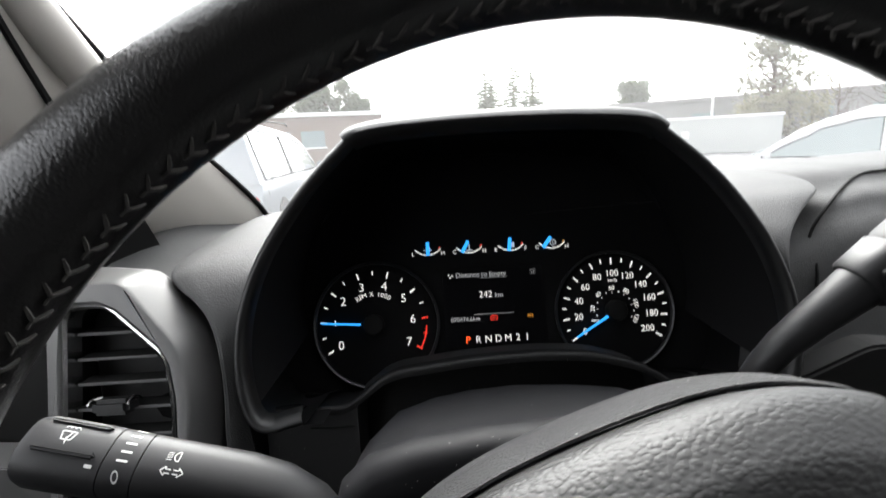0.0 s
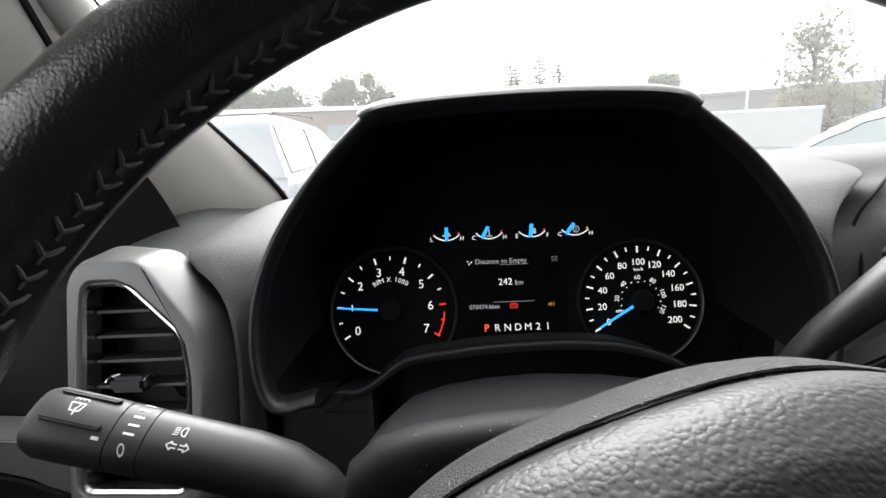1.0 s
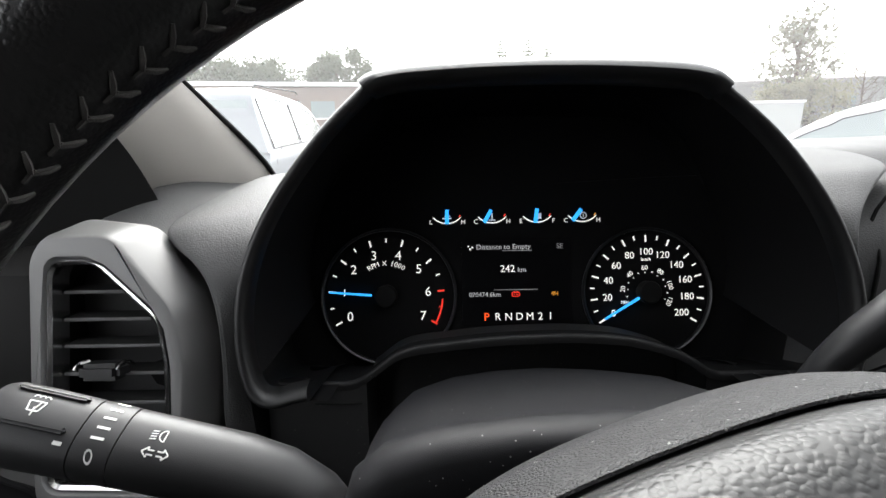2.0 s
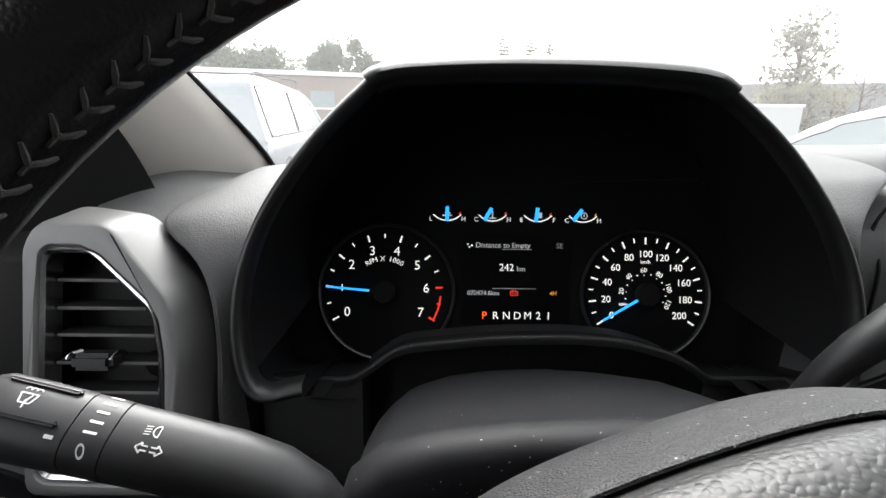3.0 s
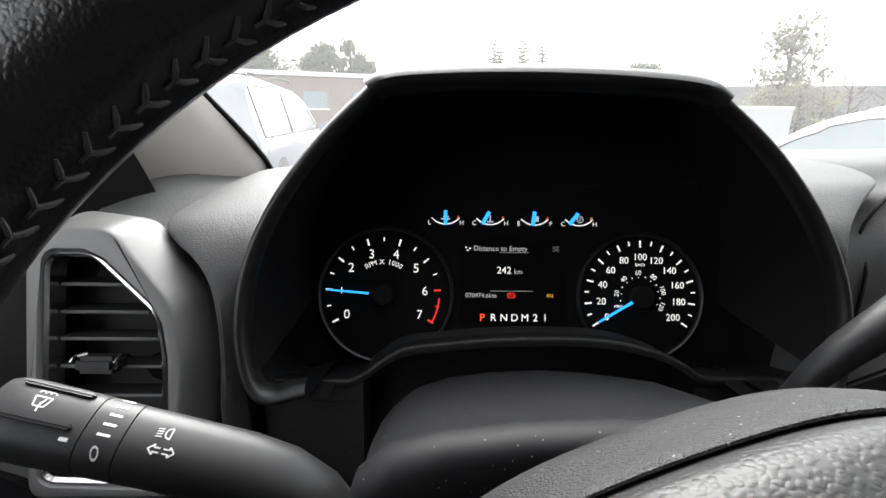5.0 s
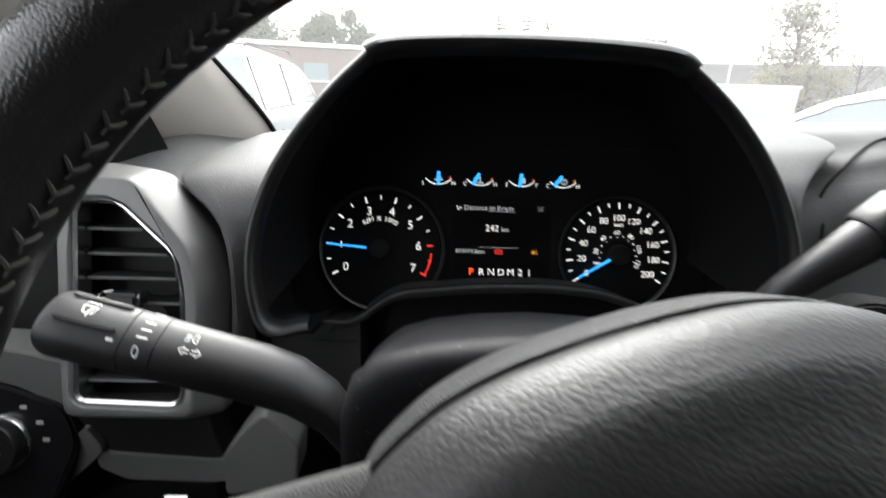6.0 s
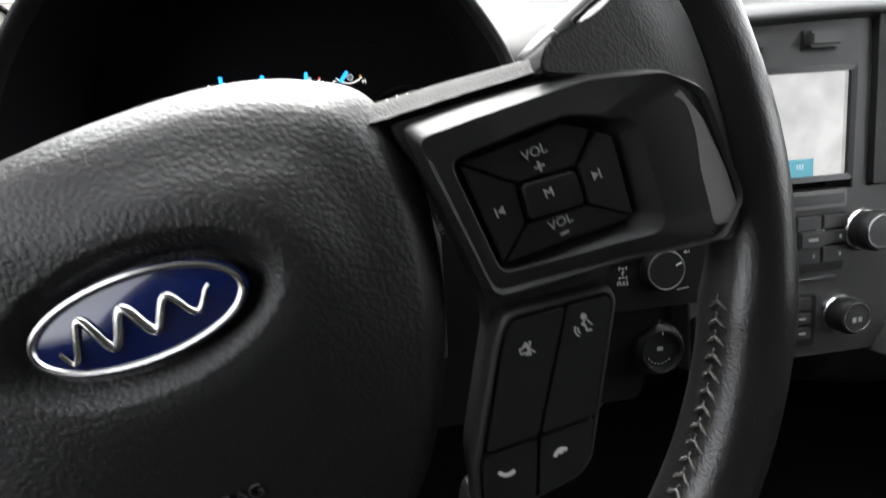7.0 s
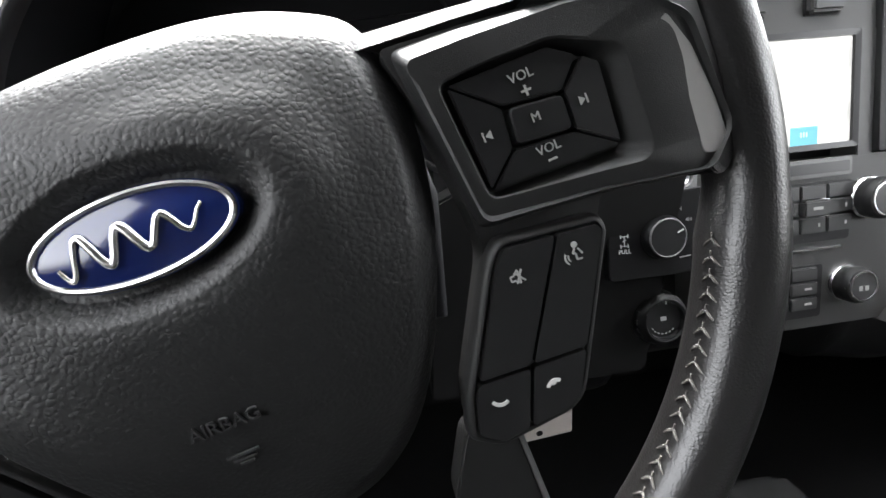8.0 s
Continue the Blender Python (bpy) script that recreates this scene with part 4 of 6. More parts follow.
def rim_point(a, s, lift=0.0):
    """A point of the rim's skin: a in degrees round the wheel from the right, s round its section."""
    a = (a + 180) % 360 - 180
    off = a if abs(a) < 90 else math.copysign(180 - abs(a), a)
    thumb = math.exp(-((off - 19) / 8) ** 2) * 0.0018
    cut = min(max((off + 21) / 6, 0), 1) * min(max((11 - off) / 6, 0), 1)
    cut = cut * cut * (3 - 2 * cut) * 0.0022
    ra = RIM_THICK + thumb - cut
    r = RIM_R - thumb + cut + (ra + lift) * math.cos(radians(s))
    return RIM_AT + Vector((r * math.cos(radians(a)), r * math.sin(radians(a)), (RIM_THICK * 1.06 - cut + lift) * math.sin(radians(s))))


def build_rim():
    loops = [[rim_point(a, s) for s in range(0, 360, 15)] for a in range(-180, 180, 3)]
    loops.append(loops[0])
    bm = rings(loops, cap=False)
    bmesh.ops.remove_doubles(bm, verts=bm.verts[:], dist=1e-6)
    rim = part("rim", bm, RIM_LEATHER, WHEEL, "worn black leather rim", smooth=80)
    # laced seam along the inner side
    bm = bmesh.new()
    a, k = -180.0, 0
    while a < 180:
        off = a if abs(a) < 90 else math.copysign(180 - abs(a), a)
        if -20.5 < off < 17:
            a += 2.15
            continue
        for ds in (-1, 1):
            p = [rim_point(a, 166, 0.0001), rim_point(a - 0.5, 166 - ds * 6, 0.0005), rim_point(a - 1.0, 166 - ds * 12, 0.0001)]
            tube(p, [0.0006, 0.0007, 0.0004], 5, bm=bm)
        p = [rim_point(a - 0.3, 166, 0.0001), rim_point(a + 0.7, 166, 0.0003)]
        tube(p, 0.0005, 5, bm=bm)
        a += 2.15
    seam = part("stitching", bm, THREAD, rim, "grey laced thread")
    seam["kind"] = "stuff"
    return rim


build_rim()


def hub_outline():
    half = [(0.0, 0.0605), (0.030, 0.0592), (0.052, 0.0550), (0.0690, 0.0480), (0.0795, 0.0408), (0.0846, 0.0290), (0.0862, 0.012), (0.0848, -0.006), (0.0785, -0.032), (0.068, -0.058), (0.056, -0.082), (0.040, -0.104), (0.020, -0.118), (0.0, -0.122)]
    pts = half + [(-x, y) for x, y in half[-2:0:-1]]
    return smooth_loop(pts, 4)


def build_hub():
    o = hub_outline()
    def ring(s, side, top):
        """The outline drawn in by s; its depth falls from side to top towards the upper edge."""
        out = []
        for p in o:
            f = min(max((p.y + 0.005) / 0.06, 0), 1)
            f = f * f * (3 - 2 * f)
            y = -0.02 + (p.y + 0.02) * s
            fall = 0.022 * max(0.0, (-y - 0.030) / 0.09) ** 1.4
            out.append((p.x * s, y, side + (top - side) * f - fall))
        return out
    def dish(a, b, w):
        """An oval about the badge, with a point for each point of the outline."""
        out = []
        for p in o:
            k = math.hypot(p.x / a, p.y / b)
            out.append((p.x / k - 0.002, p.y / k, w + 0.09 * p.x / k))
        return out
    bm = rings([ring(0.90, -0.054, -0.062), ring(0.940, -0.050, -0.060), ring(0.965, -0.038, -0.050), ring(0.968, -0.028, -0.0410), ring(0.970, -0.0235, -0.0365), ring(0.965, -0.0215, -0.0345), ring(0.956, -0.0213, -0.0343), ring(0.942, -0.0240, -0.0370)], cap=False)
    part("back_shell", bm, HUB_SHELL, WHEEL, "dusty dark hub shell", smooth=50)
    bm = rings([ring(0.925, -0.0270, -0.0400), ring(0.946, -0.0205, -0.0335), ring(0.958, -0.0180, -0.0300), ring(0.964, -0.0158, -0.0265), ring(0.956, -0.0136, -0.0225), ring(0.935, -0.0112, -0.0182), ring(0.900, -0.0078, -0.0136), ring(0.868, -0.0048, -0.0106), ring(0.852, -0.0036, -0.0090), ring(0.835, -0.0031, -0.0076), ring(0.80, -0.0022, -0.0056), ring(0.74, -0.0008, -0.0034), ring(0.64, 0.0006, 0.0000), dish(0.050, 0.0285, 0.0016), dish(0.0405, 0.0215, 0.0026), dish(0.0385, 0.0195, 0.0022), dish(0.0325, 0.0146, -0.0030), dish(0.0315, 0.0138, -0.0035)])
    hub = part("airbag_cover", bm, PEBBLE, WHEEL, "pebbled black airbag cover", smooth=60)
    # dished seat and oval badge
    SEAT = Matrix.Translation((-0.002, 0.0004, 0)) @ Matrix.Rotation(radians(-5), 4, "Y") @ Matrix.Rotation(radians(-3), 4, "Z") @ Matrix.Diagonal((0.93, 1.0, 1, 1))
    def oval(a, b, w):
        return [SEAT @ Vector((a * math.cos(t), b * math.sin(t), w)) for t in (math.tau * i / 64 for i in range(64))]
    badge = part("badge", rings([oval(0.0318, 0.0127, -0.0036), oval(0.0318, 0.0127, 0.0006), oval(0.0290, 0.0102, 0.0014), oval(0.015, 0.005, 0.0026), oval(0.001, 0.0005, 0.0028)]), BADGE_BLUE, hub, "dark blue oval badge", smooth=60)
    part("badge_edge", tube(oval(0.0303, 0.0114, 0.0012), 0.0011, 8, closed=True), CHROME, badge, "chrome oval edge")
    # a plain silver running wave
    def ribbon(pts, wide):
        pts = smooth_loop([(x, y, 0.0032 - 1.3 * x * x - 9.0 * y * y) for x, y in pts], 6, False)
        n = len(pts) - 1
        return tube([SEAT @ p for p in pts], [wide * (0.45 + 0.55 * math.sin(math.pi * i / n)) for i in range(n + 1)], 8, squash=0.7)
    wave = [(-0.0225 + 0.0450 * i / 24, (0.0056 - 0.00012 * i) * math.sin(i * 0.96 + 3.4)) for i in range(25)]
    part("badge_wave", ribbon(wave, 0.0015), CHROME, badge, "plain silver running wave", smooth=80)
    # moulded marks under the badge
    lay = pose(-0.0078, -0.0590, -0.0043, 11.6, 0, -4.7)
    part("moulded_word", words("AIRBAG", 0.0062, (0, 0), 0, 0.0, 0.0005), HUB_RELIEF, hub, "raised AIRBAG lettering", m=lay)
    for i in range(3):
        y = -0.0115 - i * 0.0017
        part("moulded_mark", bar(-0.0045 + i * 0.0014, y, 0.0055 - i * 0.0014, y, 0.0008, 0.0002, 0.0008), HUB_RELIEF, hub, m=lay)


# lighter than the cover, painting in the light on the letters' edges
HUB_RELIEF = surf("lightened_hub_relief", (0.038, 0.038, 0.039), 0.28, vary=0.1)
build_hub()


def mirror_pts(pts, s):
    return [(x * s, y) for x, y in pts]


ARM = [(0.0560, -0.1040), (0.0735, -0.1080), (0.0718, -0.1415), (0.0740, -0.1680), (0.0380, -0.1720), (0.0425, -0.1260)]
ARM_EDGE = [(0.0726, -0.1130), (0.0745, -0.1130), (0.0738, -0.1500), (0.0716, -0.1500)]


def build_spoke(s):
    """One side: bridge, upper and lower switch packs. s: 1 right, -1 left."""
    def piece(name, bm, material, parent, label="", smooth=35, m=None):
        """Spoke part, upper end nearer the driver, shaped to fit the camera's view."""
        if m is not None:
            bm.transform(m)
        # a camera position in wheel axes; points slide along its rays
        view_point = Vector((0.0672 * s, -0.015, 0.1355))
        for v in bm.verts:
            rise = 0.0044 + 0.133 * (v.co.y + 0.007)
            v.co += (view_point - v.co) * (rise / (view_point.z - v.co.z))
            if s < 0:  # left arm shifted up and back to fit the camera's view
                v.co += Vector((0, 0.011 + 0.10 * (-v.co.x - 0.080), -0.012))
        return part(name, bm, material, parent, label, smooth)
    body = round_poly([(0.080, 0.0250), (0.110, 0.0224), (0.145, 0.0184), (0.1695, 0.0085), (0.1785, -0.0020), (0.180, -0.044), (0.168, -0.0540), (0.132, -0.0455), (0.1262, -0.0556), (0.0988, -0.1044), (0.0930, -0.1080), (0.0655, -0.1080), (0.0578, -0.1020), (0.0620, -0.0885), (0.0845, -0.0510), (0.0868, -0.0450), (0.0875, -0.0100)], 0.003, 3)
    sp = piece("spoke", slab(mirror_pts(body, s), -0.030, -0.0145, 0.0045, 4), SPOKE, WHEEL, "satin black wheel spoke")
    # top rail with its gap
    rail = [[(0.074, 0.0282, -0.0215), (0.107, 0.0256, -0.0200), (0.1350, 0.0228, -0.0190)], [(0.074, 0.0292, -0.0205), (0.107, 0.0264, -0.0190), (0.1350, 0.0236, -0.0180)], [(0.074, 0.0349, -0.0270), (0.107, 0.0318, -0.0260), (0.1340, 0.0286, -0.0250)], [(0.074, 0.0353, -0.0310), (0.107, 0.0322, -0.0300), (0.1340, 0.0290, -0.0290)], [(0.074, 0.0330, -0.0480), (0.107, 0.0300, -0.0480), (0.1340, 0.0270, -0.0480)], [(0.074, 0.0272, -0.0480), (0.107, 0.0246, -0.0480), (0.1350, 0.0220, -0.0480)]]
    far_end = 0.0 if s > 0 else 0.032
    rail = [[(x + far_end * (i / 2), y - (0.1 * far_end if k in (0, 1, 5) else 0.0), max(z, -0.036) if s < 0 else z) for i, (x, y, z) in enumerate(row)] for k, row in enumerate(rail)]
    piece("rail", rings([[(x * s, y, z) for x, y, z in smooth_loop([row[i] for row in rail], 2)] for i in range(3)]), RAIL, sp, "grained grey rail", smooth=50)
    # leather web that dives under the rim
    gus = [(0.1310, 0.0212), (0.1325, 0.0270), (0.1365, 0.0308), (0.1440, 0.0318), (0.1520, 0.0328), (0.1585, 0.0348), (0.1640, 0.0376), (0.1710, 0.0390), (0.1850, 0.0360), (0.1950, 0.0220), (0.1980, -0.0200), (0.1940, -0.0480), (0.1860, -0.0580), (0.1760, -0.0575), (0.1740, -0.0500), (0.1760, -0.0300), (0.1740, -0.0060), (0.1620, 0.0060), (0.1450, 0.0150)]
    if s < 0:
        gus = [(0.165 + (x - 0.131) * 0.5, y) for x, y in gus]
    bm = slab(mirror_pts([tuple(p)[:2] for p in smooth_loop(gus, 3)], s), -0.036, -0.0112, 0.007, 5)
    for v in bm.verts:
        v.co.z -= 0.45 * max(0.0, abs(v.co.x) - 0.165)
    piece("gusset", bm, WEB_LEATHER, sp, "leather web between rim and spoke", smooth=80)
    lift = Matrix.Translation((0.0, -0.0002, 0.0036)) @ Matrix.Diagonal((0.990, 0.985, 1, 1))
    def pad(name, bm, material, parent, label=""):
        return piece(name, bm, material, parent, label, m=lift)
    def key(name, bm):
        return piece(name, bm, BUTTON, sp, m=Matrix.Translation((0, 0, 0.0036)))
    # cover plate with a sloping brow and the key recess
    def loop(pts, w):
        ws = w if isinstance(w, tuple) else (w,) * len(pts)
        z = [q for q in ws for _ in range(5)]
        return [(*q, h + 0.0036) for q, h in zip(mirror_pts(round_poly(pts, 0.004, 4), s), z)]
    edge = [(0.0825, 0.0240), (0.1100, 0.0214), (0.1450, 0.0174), (0.1685, 0.0082), (0.1782, -0.0020), (0.1803, -0.0420), (0.1690, -0.0535), (0.1300, -0.0445), (0.0880, -0.0395)]
    crown = [(0.0840, 0.0212), (0.1102, 0.0190), (0.1435, 0.0158), (0.1674, 0.0078), (0.1776, -0.0024), (0.1799, -0.0418), (0.1686, -0.0529), (0.1298, -0.0439), (0.0886, -0.0388)]
    face = [(0.0868, 0.0128), (0.1105, 0.0130), (0.1380, 0.0125), (0.1640, 0.0060), (0.1755, -0.0035), (0.1785, -0.0414), (0.1675, -0.0515), (0.1290, -0.0425), (0.0903, -0.0362)]
    brim = [(0.0915, 0.0080), (0.1105, 0.0080), (0.1300, 0.0075), (0.1440, 0.0015), (0.1525, -0.0030), (0.1515, -0.0375), (0.1465, -0.0405), (0.1285, -0.0372), (0.0938, -0.0318)]
    lip = [(0.0920, 0.0074), (0.1105, 0.0075), (0.1298, 0.0069), (0.1432, 0.0010), (0.1516, -0.0034), (0.1507, -0.0371), (0.1462, -0.0399), (0.1285, -0.0367), (0.0942, -0.0314)]
    hole = [(0.0932, 0.0066), (0.1105, 0.0066), (0.1292, 0.0060), (0.1400, 0.0000), (0.1452, -0.0052), (0.1434, -0.0335), (0.1400, -0.0340), (0.1280, -0.0330), (0.0948, -0.0302)]
    brow = (-0.0190, -0.0180, -0.0170, -0.0150, -0.0135, -0.0130, -0.0130, -0.0130, -0.0160)
    flat = (-0.0112, -0.0092, -0.0092, -0.0092, -0.0092, -0.0092, -0.0092, -0.0095, -0.0112)
    walls = [loop(edge, -0.0360), loop(edge, brow), loop(crown, tuple(q + 0.0034 for q in brow)), loop([tuple(Vector(a).lerp(Vector(b), 0.45)) for a, b in zip(crown, face)], tuple(q * 0.4 + 0.6 * f + 0.0030 for q, f in zip(brow, (-0.0115, -0.0096, -0.0096, -0.0096, -0.0105, -0.0110, -0.0110, -0.0110, -0.0120)))), loop(face, (-0.0115, -0.0096, -0.0096, -0.0096, -0.0105, -0.0110, -0.0110, -0.0110, -0.0120)), loop(brim, flat), loop(lip, tuple(q - 0.0004 for q in flat)), loop(hole, -0.0168), loop(hole, -0.0178)]
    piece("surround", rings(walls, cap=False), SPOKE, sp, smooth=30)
    # five keys
    tl, tm, tr, br, bl = (0.0942, 0.0060), (0.1289, 0.0055), (0.1440, -0.0050), (0.1422, -0.0326), (0.0955, -0.0292)
    mtl, mtr, mbr, mbl = (0.1085, -0.0068), (0.1284, -0.0095), (0.1278, -0.0222), (0.1070, -0.0197)
    keys = {"volume_up_key": [tl, tm, (0.1376, -0.0004), mtr, mtl], "next_key": [(0.1386, -0.0010), tr, br, mbr, mtr], "volume_down_key": [bl, mbl, mbr, br], "back_key": [tl, mtl, mbl, bl]}
    made = {}
    for nm, q in keys.items():
        o = inset(q, 0.0003)
        bm = slab(mirror_pts(o, s), -0.0180, -0.0108, 0.0005, 2, 0.99)
        for v in bm.verts:  # the four outer keys rise towards the middle key
            v.co.z -= 0.05 * math.hypot(abs(v.co.x) - 0.118, 1.3 * (v.co.y + 0.0145)) - 0.0007
        made[nm] = key(nm, bm)
    made["mode_key"] = key("mode_key", slab(mirror_pts(round_poly(inset([mtl, mtr, mbr, mbl], 0.0005), 0.002), s), -0.0158, -0.0094, 0.0012, 3, 0.93))
    # lower pod: raised frame round four keys
    low = [(0.0913, -0.0463), (0.1238, -0.0523), (0.1246, -0.0555), (0.0976, -0.1037), (0.0924, -0.1066), (0.0663, -0.1068), (0.0593, -0.1012), (0.0635, -0.0888), (0.0859, -0.0517)]
    frame_loops = []
    for d, w in ((-0.0030, -0.0190), (-0.0027, -0.0136), (-0.0020, -0.0120), (-0.0010, -0.0112), (-0.0004, -0.0112), (0.0, -0.0118), (0.0, -0.0132)):
        frame_loops.append([(x, y, w + 0.0036) for x, y in mirror_pts(round_poly(inset(low, d), 0.003, 3), s)])
    piece("lower_surround", rings(frame_loops, cap=False), SPOKE, sp, smooth=50)
    pad("lower_pocket", slab(mirror_pts(round_poly(inset(low, -0.001), 0.003), s), -0.0148, -0.0135, 0.0005), MATTE_BLACK, sp)
    lows = {"mute_key": [(0.0911, -0.0468), (0.1089, -0.0499), (0.0850, -0.0866), (0.0668, -0.0841), (0.0863, -0.0520)], "voice_key": [(0.1096, -0.0500), (0.1234, -0.0525), (0.1241, -0.0553), (0.1050, -0.0892), (0.0858, -0.0867)],
            "call_key": [(0.0662, -0.0848), (0.0846, -0.0873), (0.0765, -0.1063), (0.0665, -0.1064), (0.0598, -0.1010), (0.0638, -0.0888)], "hang_up_key": [(0.0854, -0.0874), (0.1046, -0.0899), (0.0973, -0.1034), (0.0922, -0.1062), (0.0773, -0.1063)]}
    for nm, q in lows.items():
        o = round_poly(inset(q, 0.0001), 0.0014, 3)
        made[nm] = key(nm, slab(mirror_pts(o, s), -0.0140, -0.0095, 0.0007, 2, 0.99))
    # satin strip beside the rim
    band = [(0.1666, 0.0022), (0.1698, 0.0002), (0.1745, -0.0120), (0.1768, -0.0300), (0.1770, -0.0440), (0.1738, -0.0485), (0.1668, -0.0465), (0.1682, -0.0200)]
    pad("strip", slab(mirror_pts(round_poly([(x / 0.990, y / 0.985) for x, y in band], 0.002), s), -0.0160, -0.0102, 0.0008, 3), STRIP, sp, "satin grey strip")
    # lower arm down to the rim
    arm = round_poly(ARM, 0.004, 3)
    piece("lower_arm", slab(mirror_pts(arm, s), -0.032, -0.018, 0.004, 3), SPOKE, sp)
    piece("arm_edge", slab(mirror_pts(ARM_EDGE, s), -0.030, -0.0165, 0.0006), SATIN, sp)
    if s > 0:
        z = -0.0106
        bm = words("VOL", 0.0044, (0.1185, 0.0002), 0, z)
        bar(0.1168, -0.0046, 0.1202, -0.0046, 0.0007, z, bm=bm)
        bar(0.1185, -0.0063, 0.1185, -0.0029, 0.0007, z, bm=bm)
        pad("legend", bm, PRINT_DIM, made["volume_up_key"], "pale VOL plus print")
        bm = words("VOL", 0.0044, (0.1186, -0.0240), 0, z)
        bar(0.1172, -0.0278, 0.1202, -0.0278, 0.0007, z, bm=bm)
        pad("legend", bm, PRINT_DIM, made["volume_down_key"], "pale VOL minus print")
        pad("legend", words("M", 0.0042, (0.1178, -0.0135), 0, -0.0092), PRINT_DIM, made["mode_key"], "pale M print")
        bm = slab([(0.1337, -0.0129), (0.1337, -0.0159), (0.1359, -0.0144)], z, z + 0.0003)
        bar(0.1364, -0.0128, 0.1364, -0.0160, 0.0005, z, bm=bm)
        pad("legend", bm, PRINT_DIM, made["next_key"])
        bm = slab([(0.1029, -0.0113), (0.1029, -0.0143), (0.1007, -0.0128)], z, z + 0.0003)
        bar(0.1002, -0.0112, 0.1002, -0.0144, 0.0005, z, bm=bm)
        pad("legend", bm, PRINT_DIM, made["back_key"])
        z = -0.0093
        bm = bmesh.new()
        o = [(0.0905, -0.0571), (0.0917, -0.0571), (0.0934, -0.0556), (0.0934, -0.0602), (0.0917, -0.0588), (0.0905, -0.0588)]
        for p, q in zip(o, o[1:] + o[:1]):
            bar(*p, *q, 0.0005, z, bm=bm)
        bar(0.0922, -0.0562, 0.0950, -0.0600, 0.0006, z, bm=bm)
        bar(0.0948, -0.0560, 0.0920, -0.0600, 0.0006, z, bm=bm)
        pad("legend", bm, PRINT_DIM, made["mute_key"], "pale muted speaker symbol")
        bm = slab(arc_pts(0.1142, -0.0562, 0.0011, 0, 330, 10), z, z + 0.0003)
        for p, q in (((0.1140, -0.0574), (0.1128, -0.0588)), ((0.1128, -0.0588), (0.1138, -0.0592)), ((0.1138, -0.0592), (0.1136, -0.0612)), ((0.1136, -0.0612), (0.1154, -0.0616)), ((0.1150, -0.0578), (0.1160, -0.0600))):
            bar(*p, *q, 0.0006, z, bm=bm)
        for r in (0.0016, 0.0027):
            arc_band(0.1124, -0.0598, r, 140, 225, 0.0005, z, 6, bm=bm)
        pad("legend", bm, PRINT_DIM, made["voice_key"], "pale voice symbol")
        bm = arc_band(0.0722, -0.0918, 0.0034, 200, 300, 0.0012, z, 8)
        pad("legend", bm, PRINT, made["call_key"], "pale telephone symbol")
        bm = arc_band(0.0905, -0.0985, 0.0028, 40, 150, 0.0012, z, 8)
        box(0.0014, 0.0020, 0.0004, (0.0905, -0.0962, z), bm=bm)
        pad("legend", bm, PRINT, made["hang_up_key"], "pale hang-up symbol")
    return sp


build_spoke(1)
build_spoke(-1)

# ---- steering column, stalks ----
def build_column():
    t = thing("steering_column", Matrix.Translation((0, 0.25, 1.28)), "dusty dark plastic steering column shroud", "column shroud")
    def sec(y, top, wid, bot):
        half = [(0.0, top), (0.35 * wid, top - 0.002), (0.62 * wid, top - 0.006), (0.82 * wid, top - 0.013), (0.93 * wid, top - 0.024), (0.99 * wid, top - 0.045), (wid, bot)]
        pts = half + [(-x, z) for x, z in half[-1:0:-1]]
        return [(x, y, z) for x, z in pts]
    loops = [sec(0.345, 1.290, 0.096, 1.19), sec(0.31, 1.309, 0.102, 1.19), sec(0.277, 1.3225, 0.106, 1.20), sec(0.25, 1.3310, 0.108, 1.21), sec(0.232, 1.3360, 0.1085, 1.215), sec(0.226, 1.3385, 0.1090, 1.215), sec(0.220, 1.3435, 0.1095, 1.217), sec(0.214, 1.3465, 0.1095, 1.22), sec(0.208, 1.3470, 0.1085, 1.222), sec(0.203, 1.3455, 0.1070, 1.225), sec(0.200, 1.3415, 0.1045, 1.228), sec(0.1995, 1.332, 0.098, 1.23)]
    part("upper_shroud", rings(loops), SHROUD, t, world=True, smooth=50)
    loops = [sec(0.215, 1.300, 0.085, 1.20), sec(0.18, 1.300, 0.070, 1.21), sec(0.15, 1.31, 0.055, 1.23)]
    part("boss", rings(loops), MATTE_BLACK, t, world=True, smooth=50)
    loops = [[(x, y, z - 0.0) for x, y, z in r] for r in ([(-0.095, 0.215, 1.25), (0.095, 0.215, 1.25), (0.09, 0.215, 1.19), (-0.09, 0.215, 1.19)], [(-0.10, 0.34, 1.22), (0.10, 0.34, 1.22), (0.095, 0.34, 1.13), (-0.095, 0.34, 1.13)])]
    part("lower_shroud", rings(loops), DASH_DARK, t, world=True)


build_column()


FLIP_Y = Matrix.Diagonal((1, -1, 1, 1))


